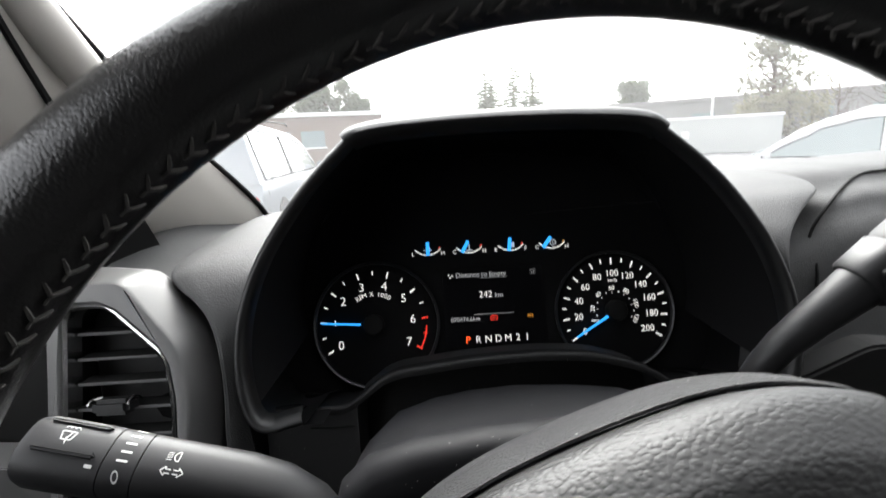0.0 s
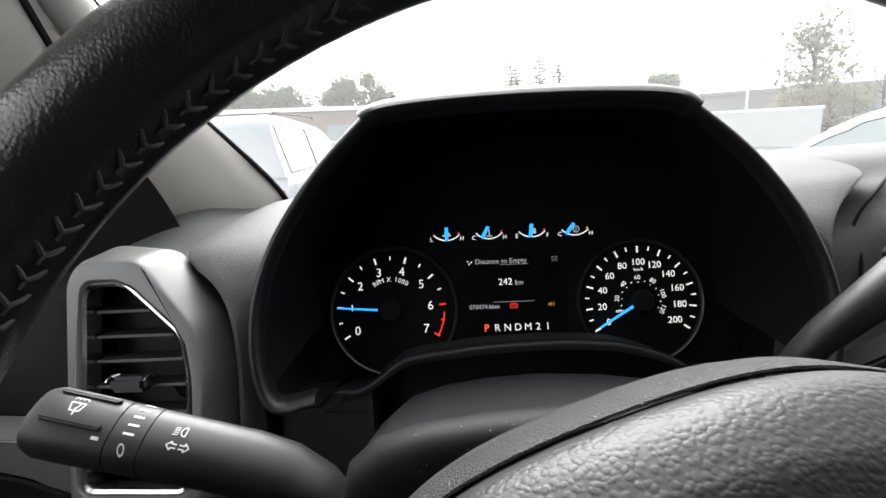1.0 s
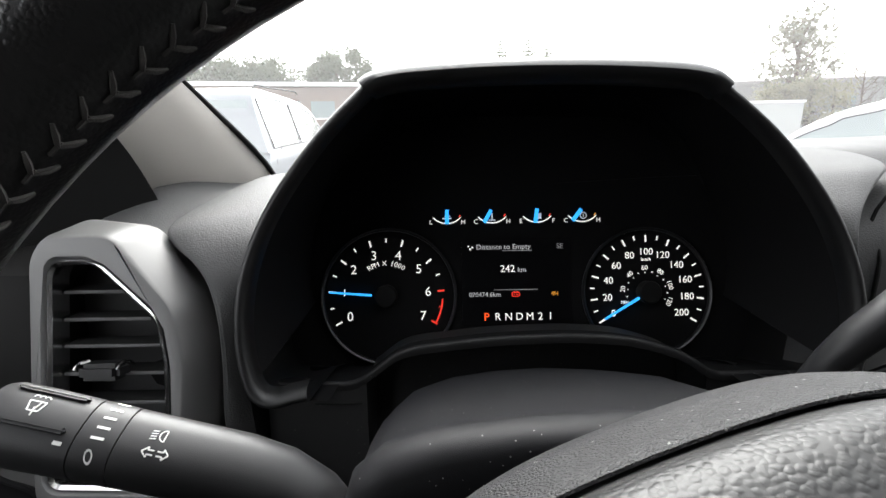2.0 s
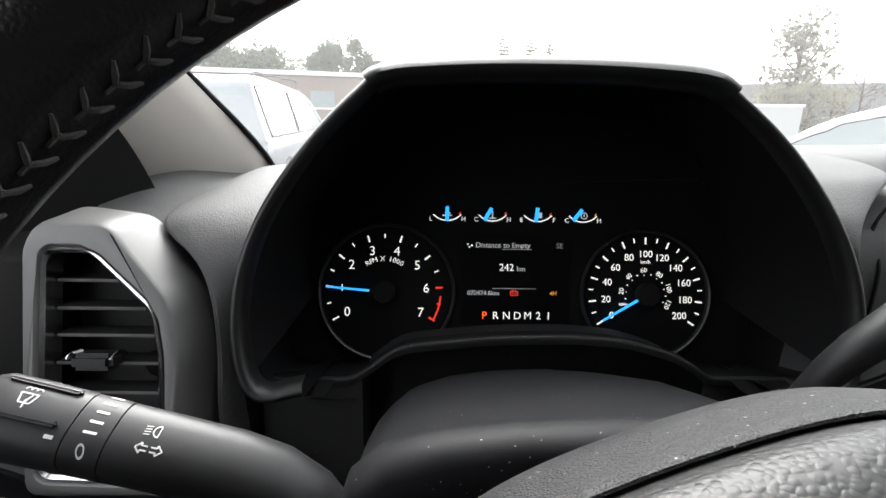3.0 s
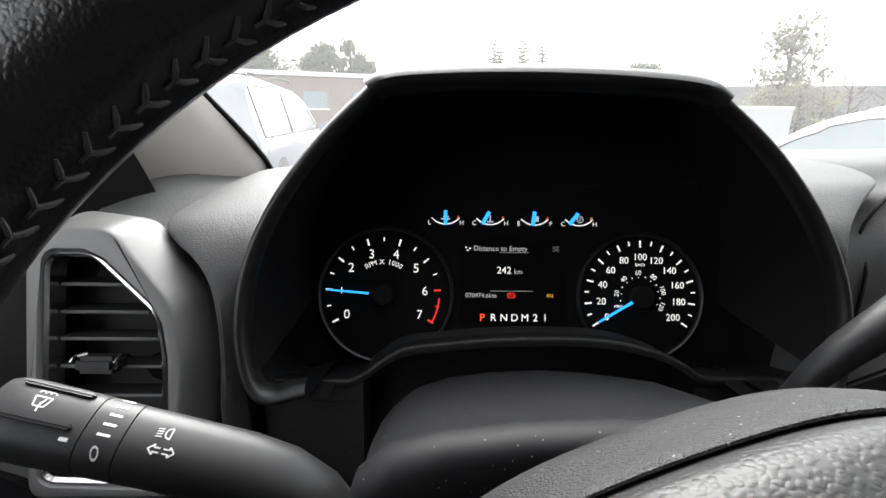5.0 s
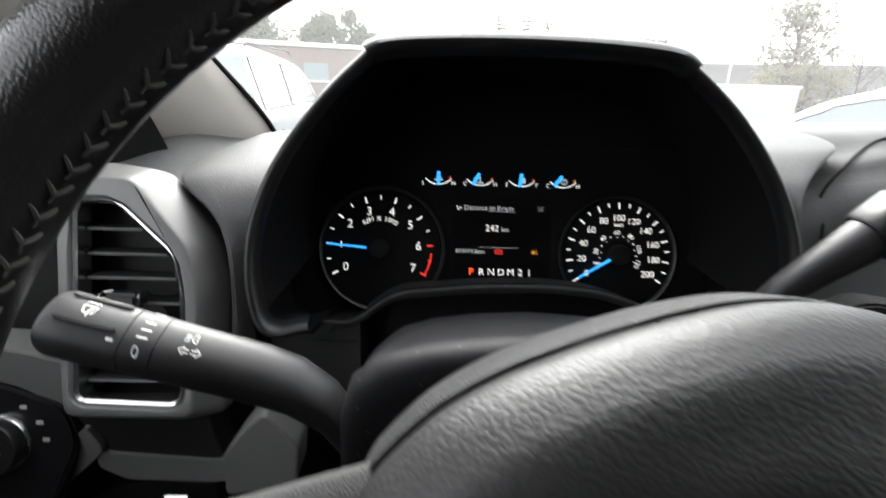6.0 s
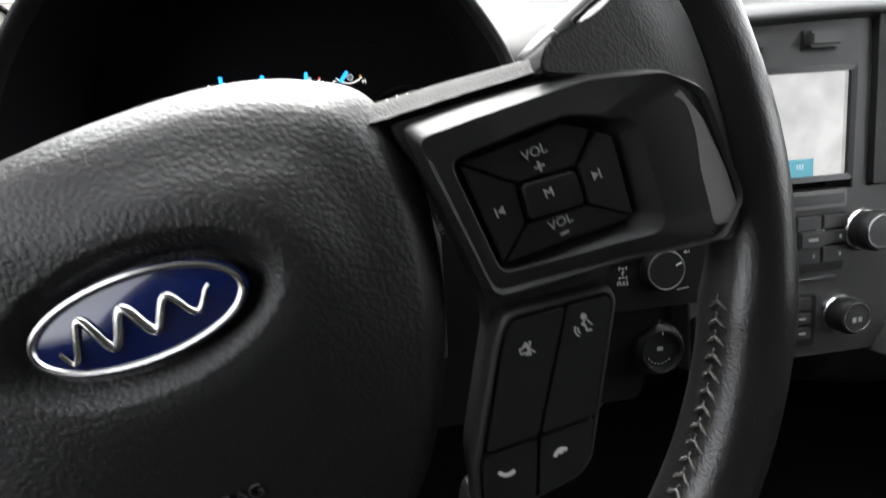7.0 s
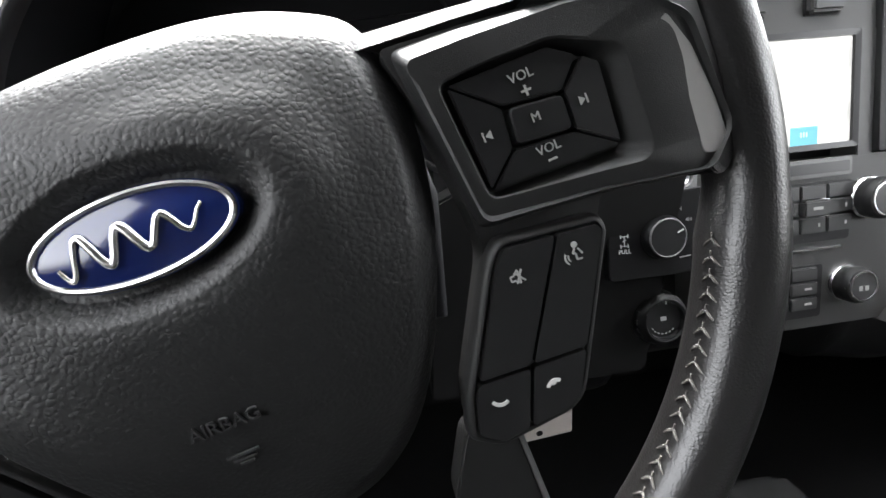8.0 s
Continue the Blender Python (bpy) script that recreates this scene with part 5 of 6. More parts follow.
def build_turn_stalk():
    """Multi-function lever: tapered arm, marked ring and turning end."""
    root, d = Vector((-0.1091, 0.2203, 1.3068)), Vector((-0.955, -0.02, 0.29)).normalized()
    toward = Vector((0.0, -0.43, 0.90))
    y = (toward - d * toward.dot(d)).normalized()
    m = axes(root, d, d.cross(y) * -1, y)  # x outwards, y across, z to the driver
    L = 0.1338
    t = thing("turn_signal_lever", m, "black turn signal and wiper lever with white printed symbols", "stalk")
    def sect(x, ry, rz, lift=0.0, dz=0.0):
        ry, rz = ry * 0.93, rz * 0.93
        return [(x, lift + ry * math.copysign(abs(math.cos(a)) ** 0.8, math.cos(a)), dz + rz * math.copysign(abs(math.sin(a)) ** 0.8, math.sin(a))) for a in (math.tau * i / 28 for i in range(28))]
    part("arm", rings([sect(-0.026, 0.011, 0.011, 0.020, -0.040), sect(-0.012, 0.0125, 0.0115, 0.010, -0.019), sect(0.004, 0.0135, 0.0120, 0.0040, -0.0070), sect(0.022, 0.0145, 0.0130, 0.001, -0.001), sect(0.04, 0.0150, 0.0138), sect(0.0843, 0.0152, 0.0140)]), STALK, t, smooth=60)
    part("ring", rings([sect(0.0848, 0.0153, 0.0141), sect(0.0980, 0.0154, 0.0142)]), STALK, t, smooth=60)
    end = part("turning_end", rings([sect(0.0985, 0.0155, 0.0143), sect(L - 0.015, 0.0158, 0.0146), sect(L - 0.004, 0.0156, 0.0145), sect(L - 0.0005, 0.0143, 0.013), sect(L, 0.010, 0.009)]), STALK, t, smooth=50)
    # white prints wrapped on the driver's side
    def drape(bm, grow=0.0):
        for v in bm.verts:
            v.co.z = (0.0131 + grow) * max(0.0, 1 - (abs(v.co.y) / (0.0143 + grow)) ** 2.5) ** 0.40 + 0.00015 + 0.5 * v.co.z
        return bm
    for yy in (0.0096, -0.0042):
        part("grip_rib", drape(box(L - 0.108, 0.0024, 0.0050, ((L + 0.096) / 2, yy, 0.0), 0.0009), 0.0006), STALK, end, m=FLIP_Y)
    for i in range(5):
        yy = 0.0118 - i * 0.0039
        part("interval_mark", drape(bar(0.0888, yy, 0.0934, yy, 0.0009)), PRINT, t, "white printed interval mark", m=FLIP_Y)
    zero = arc_band(0.0, 0.0, 0.0019, 0, 360, 0.0007, 0.0, 20)
    zero.transform(Matrix.Translation((0.0912, -0.0098, 0)) @ Matrix.Rotation(radians(-20), 4, "Z") @ Matrix.Diagonal((0.62, 1.0, 1, 1)))
    part("zero_mark", drape(zero), PRINT, t, m=FLIP_Y)
    part("index_mark", drape(bar(0.1012, -0.0080, 0.1042, -0.0080, 0.0012), 0.0004), PRINT, end, m=FLIP_Y)
    bm = bmesh.new()
    for a in ((0.0, 0.006, -0.008, 0.006), (-0.0065, 0.001, -0.0015, 0.001), (0.0, 0.006, -0.0015, 0.001), (-0.008, 0.006, -0.0065, 0.001), (-0.004, 0.001, -0.0055, 0.0055), (-0.0045, -0.0015, -0.004, 0.003)):
        bar(0.1200 + 0.75 * a[0], 0.75 * a[1], 0.1200 + 0.75 * a[2], 0.75 * a[3], 0.0005, bm=bm)
    for i in range(3):
        arc_band(0.1150 + i * 0.0019, 0.0060, 0.0010, 0, 180, 0.0004, 0.0, 6, bm=bm)
    part("wiper_symbol", drape(bm, 0.0004), PRINT, end, "white wiper symbol", m=FLIP_Y)
    bm = bmesh.new()
    x0 = 0.0688
    arc_band(x0, 0.0050, 0.0025, -90, 90, 0.0005, 0.0, 10, bm=bm)
    bar(x0, 0.0025, x0, 0.0075, 0.0005, bm=bm)
    for i in range(4):
        bar(x0 + 0.0036, 0.0032 + i * 0.0012, x0 + 0.0062, 0.0028 + i * 0.0012, 0.0004, bm=bm)
    bmesh.ops.scale(bm, vec=(0.85, 0.85, 1), space=Matrix.Translation((-x0 - 0.003, -0.003, 0)), verts=bm.verts[:])
    bm.transform(Matrix.Translation((0, -0.0030, 0)))
    part("lamp_symbol", drape(bm), PRINT, t, "white headlamp symbol", m=FLIP_Y)
    for sg in (1, -1):
        bm = bmesh.new()
        xa = x0 + 0.0012 + sg * 0.0006
        for a in ((0, 0.0008, 0.0022, 0.0008), (0, -0.0008, 0.0022, -0.0008), (0.0022, 0.0008, 0.0022, 0.0018), (0.0022, -0.0008, 0.0022, -0.0018), (0.0022, 0.0018, 0.0042, 0), (0.0022, -0.0018, 0.0042, 0)):
            bar(xa + sg * a[0], -0.0016 + a[1], xa + sg * a[2], -0.0016 + a[3], 0.0005, bm=bm)
        bm.transform(Matrix.Translation((0, -0.0032, 0)))
        part("arrow_symbol", drape(bm), PRINT, t, "white turn arrow", m=FLIP_Y)
    return t


build_turn_stalk()


def build_shift_lever():
    """Column gear lever: slim arm out of the shroud, six-sided collar with a button, ribbed handle."""
    root, tip = Vector((0.1073, 0.2724, 1.3207)), Vector((0.2760, 0.2672, 1.4613))
    d = (tip - root).normalized()
    toward = Vector((0.0, -0.9, 0.1))
    y = (toward - d * toward.dot(d)).normalized()
    m = axes(root, d, d.cross(y) * -1, y)
    L = (tip - root).length
    t = thing("gear_shift_lever", m, "black column gear lever with a button near its end", "gear lever")
    def sect(x, ry, rz, p=0.9):
        return [(x, ry * math.copysign(abs(math.cos(a)) ** p, math.cos(a)), rz * math.copysign(abs(math.sin(a)) ** p, math.sin(a))) for a in (math.tau * i / 24 for i in range(24))]
    down = m.to_3x3().transposed() @ Vector((0.0, 0.35, -1.0))
    def bent(x, r, k):
        return [tuple(Vector(q) + down * k) for q in sect(x, r, r)]
    part("arm", rings([bent(0.020, 0.0065, 0.045), bent(0.023, 0.0070, 0.022), bent(0.030, 0.0078, 0.009), bent(0.042, 0.0088, 0.002), sect(0.062, 0.0102, 0.0096), sect(0.092, 0.0128, 0.0121)]), STALK, t, smooth=60)
    col = part("collar", rings([sect(0.0915, 0.0136, 0.0128, 0.7), sect(0.0930, 0.0146, 0.0135, 0.6), sect(0.114, 0.0158, 0.0146, 0.55), sect(0.1152, 0.0152, 0.0140, 0.6)]), STALK, t, smooth=40)
    hd = part("handle", rings([sect(0.1156, 0.0146, 0.0136, 0.6), sect(0.119, 0.0158, 0.0146, 0.6), sect(0.15, 0.0170, 0.0158, 0.6), sect(L, 0.0178, 0.0166, 0.6), sect(L + 0.005, 0.0145, 0.0138, 0.6)]), STALK, t, smooth=40)
    part("button", slab(round_poly([(0.0945, 0.0), (0.0985, -0.0086), (0.109, -0.0086), (0.1128, 0.0), (0.109, 0.0086), (0.0985, 0.0086)], 0.0016), 0.0125, 0.0156, 0.0009), BUTTON, col, "six-sided button")
    bm = bmesh.new()
    bar(0.1015, -0.0024, 0.1063, 0.0024, 0.0012, 0.0157, bm=bm)
    bar(0.1015, 0.0024, 0.1063, -0.0024, 0.0012, 0.0157, bm=bm)
    part("symbol", bm, PRINT, col, "white printed cross symbol")
    sw = part("switch", slab(round_poly([(0.124, 0.002), (0.148, 0.002), (0.148, 0.0115), (0.124, 0.0115)], 0.0015), 0.0120, 0.0165, 0.0008), BUTTON, hd)
    part("grip_line", bar(0.127, 0.0066, 0.145, 0.0066, 0.0009, 0.0166), RUBBER, sw)
    part("rocker", slab(round_poly([(0.158, -0.004), (0.185, -0.004), (0.185, 0.008), (0.158, 0.008)], 0.0015), 0.0130, 0.0180, 0.0008), BUTTON, hd)
    part("rocker_print", box(0.012, 0.003, 0.0004, (0.172, 0.002, 0.0182)), PRINT_DIM, hd)
    return t


build_shift_lever()

# ---- centre stack ----
STACK_N, STACK_U = Vector((0, -0.9578, 0.2873)), Vector((0, 0.2873, 0.9578))


def stack_m(x, z):
    return axes(Vector((x + 0.0076, 0.385 + 0.3 * (z - 1.246), z - 0.0017)), Vector((1, 0, 0)), STACK_U, STACK_N)


def build_stack():
    t = thing("centre_stack", stack_m(0.475, 1.24), "grey plastic centre console fascia around screen and radio", "console", kind="structure")
    # local x right, y up the fascia; the screen opening goes through
    bm = bmesh.new()
    slab(round_poly([(-0.098, -0.185), (0.140, -0.185), (0.150, -0.002), (-0.098, -0.002)], 0.006), -0.03, 0.0, 0.003, bm=bm)
    slab([(-0.100, -0.004), (-0.093, -0.004), (-0.093, 0.124), (-0.100, 0.124)], -0.03, 0.0005, 0.001, bm=bm)
    slab([(0.0895, -0.004), (0.108, -0.004), (0.108, 0.124), (0.0895, 0.124)], -0.03, 0.0005, 0.001, bm=bm)
    slab(round_poly([(-0.100, 0.122), (0.108, 0.122), (0.105, 0.176), (-0.095, 0.176)], 0.006), -0.03, 0.0, 0.003, bm=bm)
    part("fascia", bm, STACK, t, smooth=30)
    part("side_post", slab(round_poly([(0.109, 0.0), (0.140, 0.0), (0.122, 0.178), (0.107, 0.178)], 0.003), -0.03, 0.006, 0.003), DASH_DARK, t)
    part("foot", slab(round_poly([(0.12, -0.19), (0.24, -0.15), (0.24, -0.11), (0.15, -0.15)], 0.008), -0.02, 0.02, 0.004), STACK, t)
    return t


build_stack()


def build_screen():
    t = thing("touchscreen", stack_m(0.4725, 1.303), "glossy dash touchscreen with a painted glow for the sky's reflection", "screen")
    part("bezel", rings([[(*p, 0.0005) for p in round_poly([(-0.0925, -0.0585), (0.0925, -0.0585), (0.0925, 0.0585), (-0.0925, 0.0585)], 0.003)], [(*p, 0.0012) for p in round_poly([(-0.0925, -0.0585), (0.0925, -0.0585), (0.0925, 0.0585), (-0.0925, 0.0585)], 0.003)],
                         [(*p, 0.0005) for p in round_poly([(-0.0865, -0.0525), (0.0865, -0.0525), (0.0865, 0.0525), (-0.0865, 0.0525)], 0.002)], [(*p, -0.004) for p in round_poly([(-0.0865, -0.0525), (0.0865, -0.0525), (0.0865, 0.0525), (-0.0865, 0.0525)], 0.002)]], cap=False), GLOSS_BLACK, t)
    part("glass", slab([(-0.0870, -0.0530), (0.0870, -0.0530), (0.0870, 0.0530), (-0.0870, 0.0530)], -0.006, -0.003), SCREEN, t, "glossy screen glass with the sky's reflection painted as glow")
    part("tile", slab([(0.018, -0.0525), (0.049, -0.0525), (0.049, -0.034), (0.018, -0.034)], -0.0031, -0.0027), CYAN_SCREEN, t, "dim teal screen tile")
    bm = bmesh.new()
    for i in range(3):
        box(0.0016, 0.0050, 0.0003, (0.030 + i * 0.0032, -0.0420, -0.0026), bm=bm)
    part("tile_marks", bm, CYAN_PALE, t)
    return t


build_screen()


def build_top_keys():
    proto = None
    for x in (0.385, 0.437, 0.520):
        m = stack_m(x, 1.382)
        if proto is None:
            proto = thing("dash_key", m, "grey dash switch key above the screen", "switch", "keys above the screen")
            part("cap", box(0.036, 0.016, 0.012, (0, 0, 0.004), 0.003), KEY, proto)
            part("pocket", box(0.041, 0.020, 0.003, (0, 0, 0.0002), 0.001), DASH_DARK, proto)
        else:
            copy_thing(proto, m)


build_top_keys()


def build_knob(parent, x, z, r):
    m = stack_m(x, z)
    k = part("knob", lathe([(r, 0.004), (r, 0.010), (r * 1.06, 0.013), (r * 1.06, 0.019), (r * 0.98, 0.023), (r * 0.86, 0.0235)], 40), DASH_DARK, parent, "black turning knob", world=True, m=m)
    part("skirt", lathe([(r * 1.12, 0.0), (r * 1.12, 0.004), (r * 1.05, 0.006)], 40), CHROME, k, "chrome skirt", world=True, m=m)
    part("ring", lathe([(r * 0.90, 0.0225), (r * 0.88, 0.0245), (r * 0.80, 0.0245), (r * 0.78, 0.0225)], 40, cap=False), CHROME, k, "chrome ring", world=True, m=m)
    part("cap", lathe([(r * 0.80, 0.021), (r * 0.78, 0.0238), (0.0, 0.0242)], 40), KEY, k, world=True, m=m)
    return k, m


def build_radio():
    t = thing("car_radio", stack_m(0.50, 1.190), "grey car radio with key rows, slot and chrome-ringed knob", "radio")
    build_knob(t, 0.578, 1.194, 0.0205)
    part("slot_frame", slab(round_poly([(-0.10, 0.031), (0.057, 0.031), (0.057, 0.050), (-0.10, 0.050)], 0.003), 0.0, 0.0035, 0.001), SATIN, t, "satin grey slot frame")
    part("slot", slab(round_poly([(-0.095, 0.035), (0.053, 0.035), (0.053, 0.046), (-0.095, 0.046)], 0.002), 0.0034, 0.0042), GLOSS_BLACK, t)
    part("plate", slab(round_poly([(-0.10, -0.037), (0.056, -0.037), (0.058, 0.026), (-0.10, 0.026)], 0.004), 0.0, 0.003, 0.001), DASH_DARK, t)
    rows = ((0.0165, 0.014), (0.0, 0.0145), (-0.0185, 0.0165))
    for r, (y, h) in enumerate(rows):
        for c in range(5):
            x = -0.082 + c * 0.031
            bm = box(0.029, h, 0.004, (x, y, 0.004), 0.001)
            if r == 1 and c == 3:
                bm.free()
                bm = box(0.030, 0.017, 0.010, (x, y, 0.006), 0.002)
            key = part("key", bm, KEY, t)
            if r == 2 or (r == 1 and c == 4):
                part("mark", box(0.002, 0.004, 0.0004, (x + 0.006, y, 0.0062)), PRINT_DIM, key)
            if r == 1 and c == 3:
                part("mark", box(0.011, 0.003, 0.0004, (x, y, 0.0112)), PRINT_DIM, key)
    for y, x1 in ((0.0085, 0.0), (-0.009, 0.0)):
        part("chrome_dash", bar(0.018, y, 0.028, y, 0.0012, 0.0066), CHROME, t)
    return t


build_radio()


def build_climate():
    t = thing("climate_control", stack_m(0.47, 1.108), "grey climate control keys with chrome edging and knob", "climate control")
    k, m = build_knob(t, 0.553, 1.108, 0.0185)
    for i in range(2):
        part("seat_symbol", box(0.004, 0.005, 0.0004, (-0.004 + i * 0.007, -0.002, 0.0244)), PRINT_DIM, k, world=True, m=m)
    part("plate", slab(round_poly([(-0.022, -0.034), (0.054, -0.034), (0.056, 0.024), (-0.022, 0.024)], 0.004), 0.0, 0.003, 0.001), DASH_DARK, t)
    part("edging", bar(-0.09, 0.038, 0.078, 0.041, 0.0022, 0.001, 0.003), CHROME, t, "thin chrome edging")
    for r, y in enumerate((0.015, -0.001, -0.0175)):
        for c in (2, 3):
            x = -0.07 + c * 0.034
            key = part("key", box(0.031, 0.0135, 0.004, (x, y, 0.004), 0.001), KEY, t)
            if r:
                part("mark", box(0.008, 0.0022, 0.0004, (x + 0.004, y, 0.0062)), PRINT_DIM, key)
    return t


build_climate()


def build_drive_switch():
    """Rotary drive selector on a black plate, right of the column."""
    t = thing("drive_selector", axes(Vector((0.3249, 0.3235, 1.199)), Vector((1, 0, 0)), STACK_U, STACK_N), "black rotary drive selector with thin bright ring on a black panel", "switch")
    part("plate", slab(round_poly([(-0.052, -0.037), (0.07, -0.037), (0.07, 0.042), (-0.052, 0.038)], 0.006), -0.01, 0.0, 0.002), SWITCH_BLACK, t)
    part("dial", lathe([(0.0205, 0.0), (0.0205, 0.003), (0.0185, 0.009), (0.0172, 0.0105), (0.0, 0.0105)], 40), BUTTON, t)
    part("ring", lathe([(0.0180, 0.0085), (0.0180, 0.0105), (0.0172, 0.0112), (0.0166, 0.0106)], 40, cap=False), SATIN, t, "thin bright ring")
    part("pointer", bar(0.009, 0.004, 0.0145, 0.0065, 0.0012, 0.0107), PRINT, t)
    bm = words("PULL", 0.0055, (-0.0365, -0.0100), 0, 0.0002)
    for x0, y0, x1, y1 in ((-0.0365, -0.0050, -0.0365, 0.0045), (-0.0395, 0.0042, -0.0335, 0.0042), (-0.0400, 0.0025, -0.0400, 0.0059), (-0.0330, 0.0025, -0.0330, 0.0059), (-0.0395, -0.0047, -0.0335, -0.0047), (-0.0400, -0.0064, -0.0400, -0.0030), (-0.0330, -0.0064, -0.0330, -0.0030), (-0.0380, -0.0005, -0.0350, 0.0010)):
        bar(x0, y0, x1, y1, 0.0006, 0.0002, bm=bm)
    part("legend", bm, PRINT, t, "white PULL print")
    bm = words("2H", 0.0050, (0.017, 0.0235), 0, 0.0002)
    words("4H", 0.0050, (0.0265, 0.013), 0, 0.0002, bm=bm)
    bar(0.017, -0.0215, 0.028, -0.0205, 0.001, 0.0002, bm=bm)
    part("legend", bm, PRINT_DIM, t)
    t2 = thing("dash_dial", axes(Vector((0.3349, 0.3265, 1.108)), Vector((1, 0, 0)), STACK_U, STACK_N), "black ridged round dash dial with raised centre", "switch")
    part("ring", lathe([(0.0222, 0.0150), (0.0216, 0.0166), (0.0206, 0.0168), (0.0200, 0.0158)], 40, cap=False), BUTTON, t2, "thin black ring")
    part("skirt", lathe([(0.0275, -0.005), (0.0275, 0.004), (0.025, 0.012), (0.021, 0.016), (0.019, 0.016), (0.018, 0.011), (0.0, 0.011)], 40), BUTTON, t2)
    bm = bmesh.new()
    for i in range(18):
        a = math.tau * i / 18
        box(0.002, 0.004, 0.008, m=pose(0.0262 * math.cos(a), 0.0262 * math.sin(a), 0.005, 0, 0, math.degrees(a)), bm=bm)
    part("ridges", bm, BUTTON, t2)
    bm = box(0.0012, 0.005, 0.0004, (0.0, 0.0195, 0.0162))
    box(0.006, 0.004, 0.0004, (0, 0.001, 0.0112), bm=bm)
    for i in range(7):
        a = radians(215 + i * 16)
        box(0.0022, 0.0012, 0.0004, m=pose(0.0145 * math.cos(a), 0.0145 * math.sin(a), 0.0113, 0, 0, math.degrees(a) + 90), bm=bm)
    part("legend", bm, PRINT_DIM, t2)


build_drive_switch()


def build_brake_dial():
    """Small trailer brake dial with an orange-lit ring, in a dark pocket of the fascia."""
    t = thing("brake_dial", stack_m(0.420, 1.092), "small round black dash dial with an orange-lit ring", "switch")
    part("pocket", slab(round_poly([(-0.040, -0.036), (0.026, -0.036), (0.026, 0.032), (-0.040, 0.032)], 0.005), 0.0, 0.003, 0.001), SWITCH_BLACK, t)
    k = part("knob", lathe([(0.0165, 0.003), (0.0165, 0.012), (0.0150, 0.016), (0.0, 0.016)], 32), BUTTON, t)
    for i in range(7):
        a = radians(200 - i * 32)
        part("ring_light", box(0.0040, 0.0030, 0.0005, m=pose(0.0118 * math.cos(a), 0.0118 * math.sin(a), 0.0162, 0, 0, math.degrees(a) + 90)), ORANGE_LIT, k, "orange light segment")
    part("lip", lathe([(0.0185, 0.003), (0.0185, 0.005), (0.0172, 0.0058)], 32), SATIN, t, "thin grey lip")
    part("slider", box(0.013, 0.004, 0.006, (-0.024, -0.028, 0.005), 0.0015), SATIN, t, "small grey slider")


build_brake_dial()


def build_low_right():
    t = thing("lower_panel", Matrix.Translation((0.25, 0.34, 1.1)), "black lower dash panel right of the column", "dash panel", kind="structure")
    out = round_poly([(0.10, 1.04), (0.33, 1.04), (0.345, 1.30), (0.25, 1.315), (0.11, 1.25)], 0.01, 3)
    part("panel", slab(out, 0.0, 0.02, 0.004), MATTE_BLACK, t, m=axes(Vector((0, 0.345, 0)), Vector((1, 0, 0)), Vector((0, 0.0, 1)), Vector((0, -1, 0))), world=True)
    c = thing("hanging_card", axes(Vector((0.210, 0.2985, 1.0155)), Vector((0.99, 0.0, 0.1)).normalized(), Vector((-0.1, 0.0, 0.99)).normalized(), Vector((0, -1, 0))), "small beige card with a punched hole under the dash", "card")
    o = [(-0.045, -0.018), (0.028, -0.018), (0.032, 0.06), (-0.045, 0.06)]
    part("card", slab(round_poly(o, 0.002), 0.0, 0.0006), TAG, c)
    part("eyelet", lathe([(0.0035, 0.0), (0.0035, 0.0012), (0.0022, 0.0012)], 16, m=pose(-0.006, -0.010, 0)), RUBBER, c)


build_low_right()


def build_console():
    t = thing("centre_console", Matrix.Translation((CX, -0.1, 0.55)), "black plastic floor console between the seats", "console")
    part("body", box(0.26, 0.75, 0.30, (0, 0.05, 0.15), 0.02), MATTE_BLACK, t)


build_console()

# ---- outside: vehicles, buildings, trees ----
def build_bonnet():
    t = thing("pickup_bonnet", pose(CX, 1.0, 1.15), "grey painted bonnet of the pickup beyond the windshield", "bonnet", kind="structure")
    loops = []
    for i in range(9):
        f = i / 8 * 2 - 1
        x = f * 0.86
        loops.append([(x, y, z - 0.10 * f ** 4) for y, z in ((0.0, 0.13), (0.3, 0.12), (0.8, 0.08), (1.25, 0.0), (1.35, -0.10), (1.36, -0.5), (0.0, -0.5))])
    part("panel", rings(loops), TRUCK_PAINT, t, smooth=50)


build_bonnet()


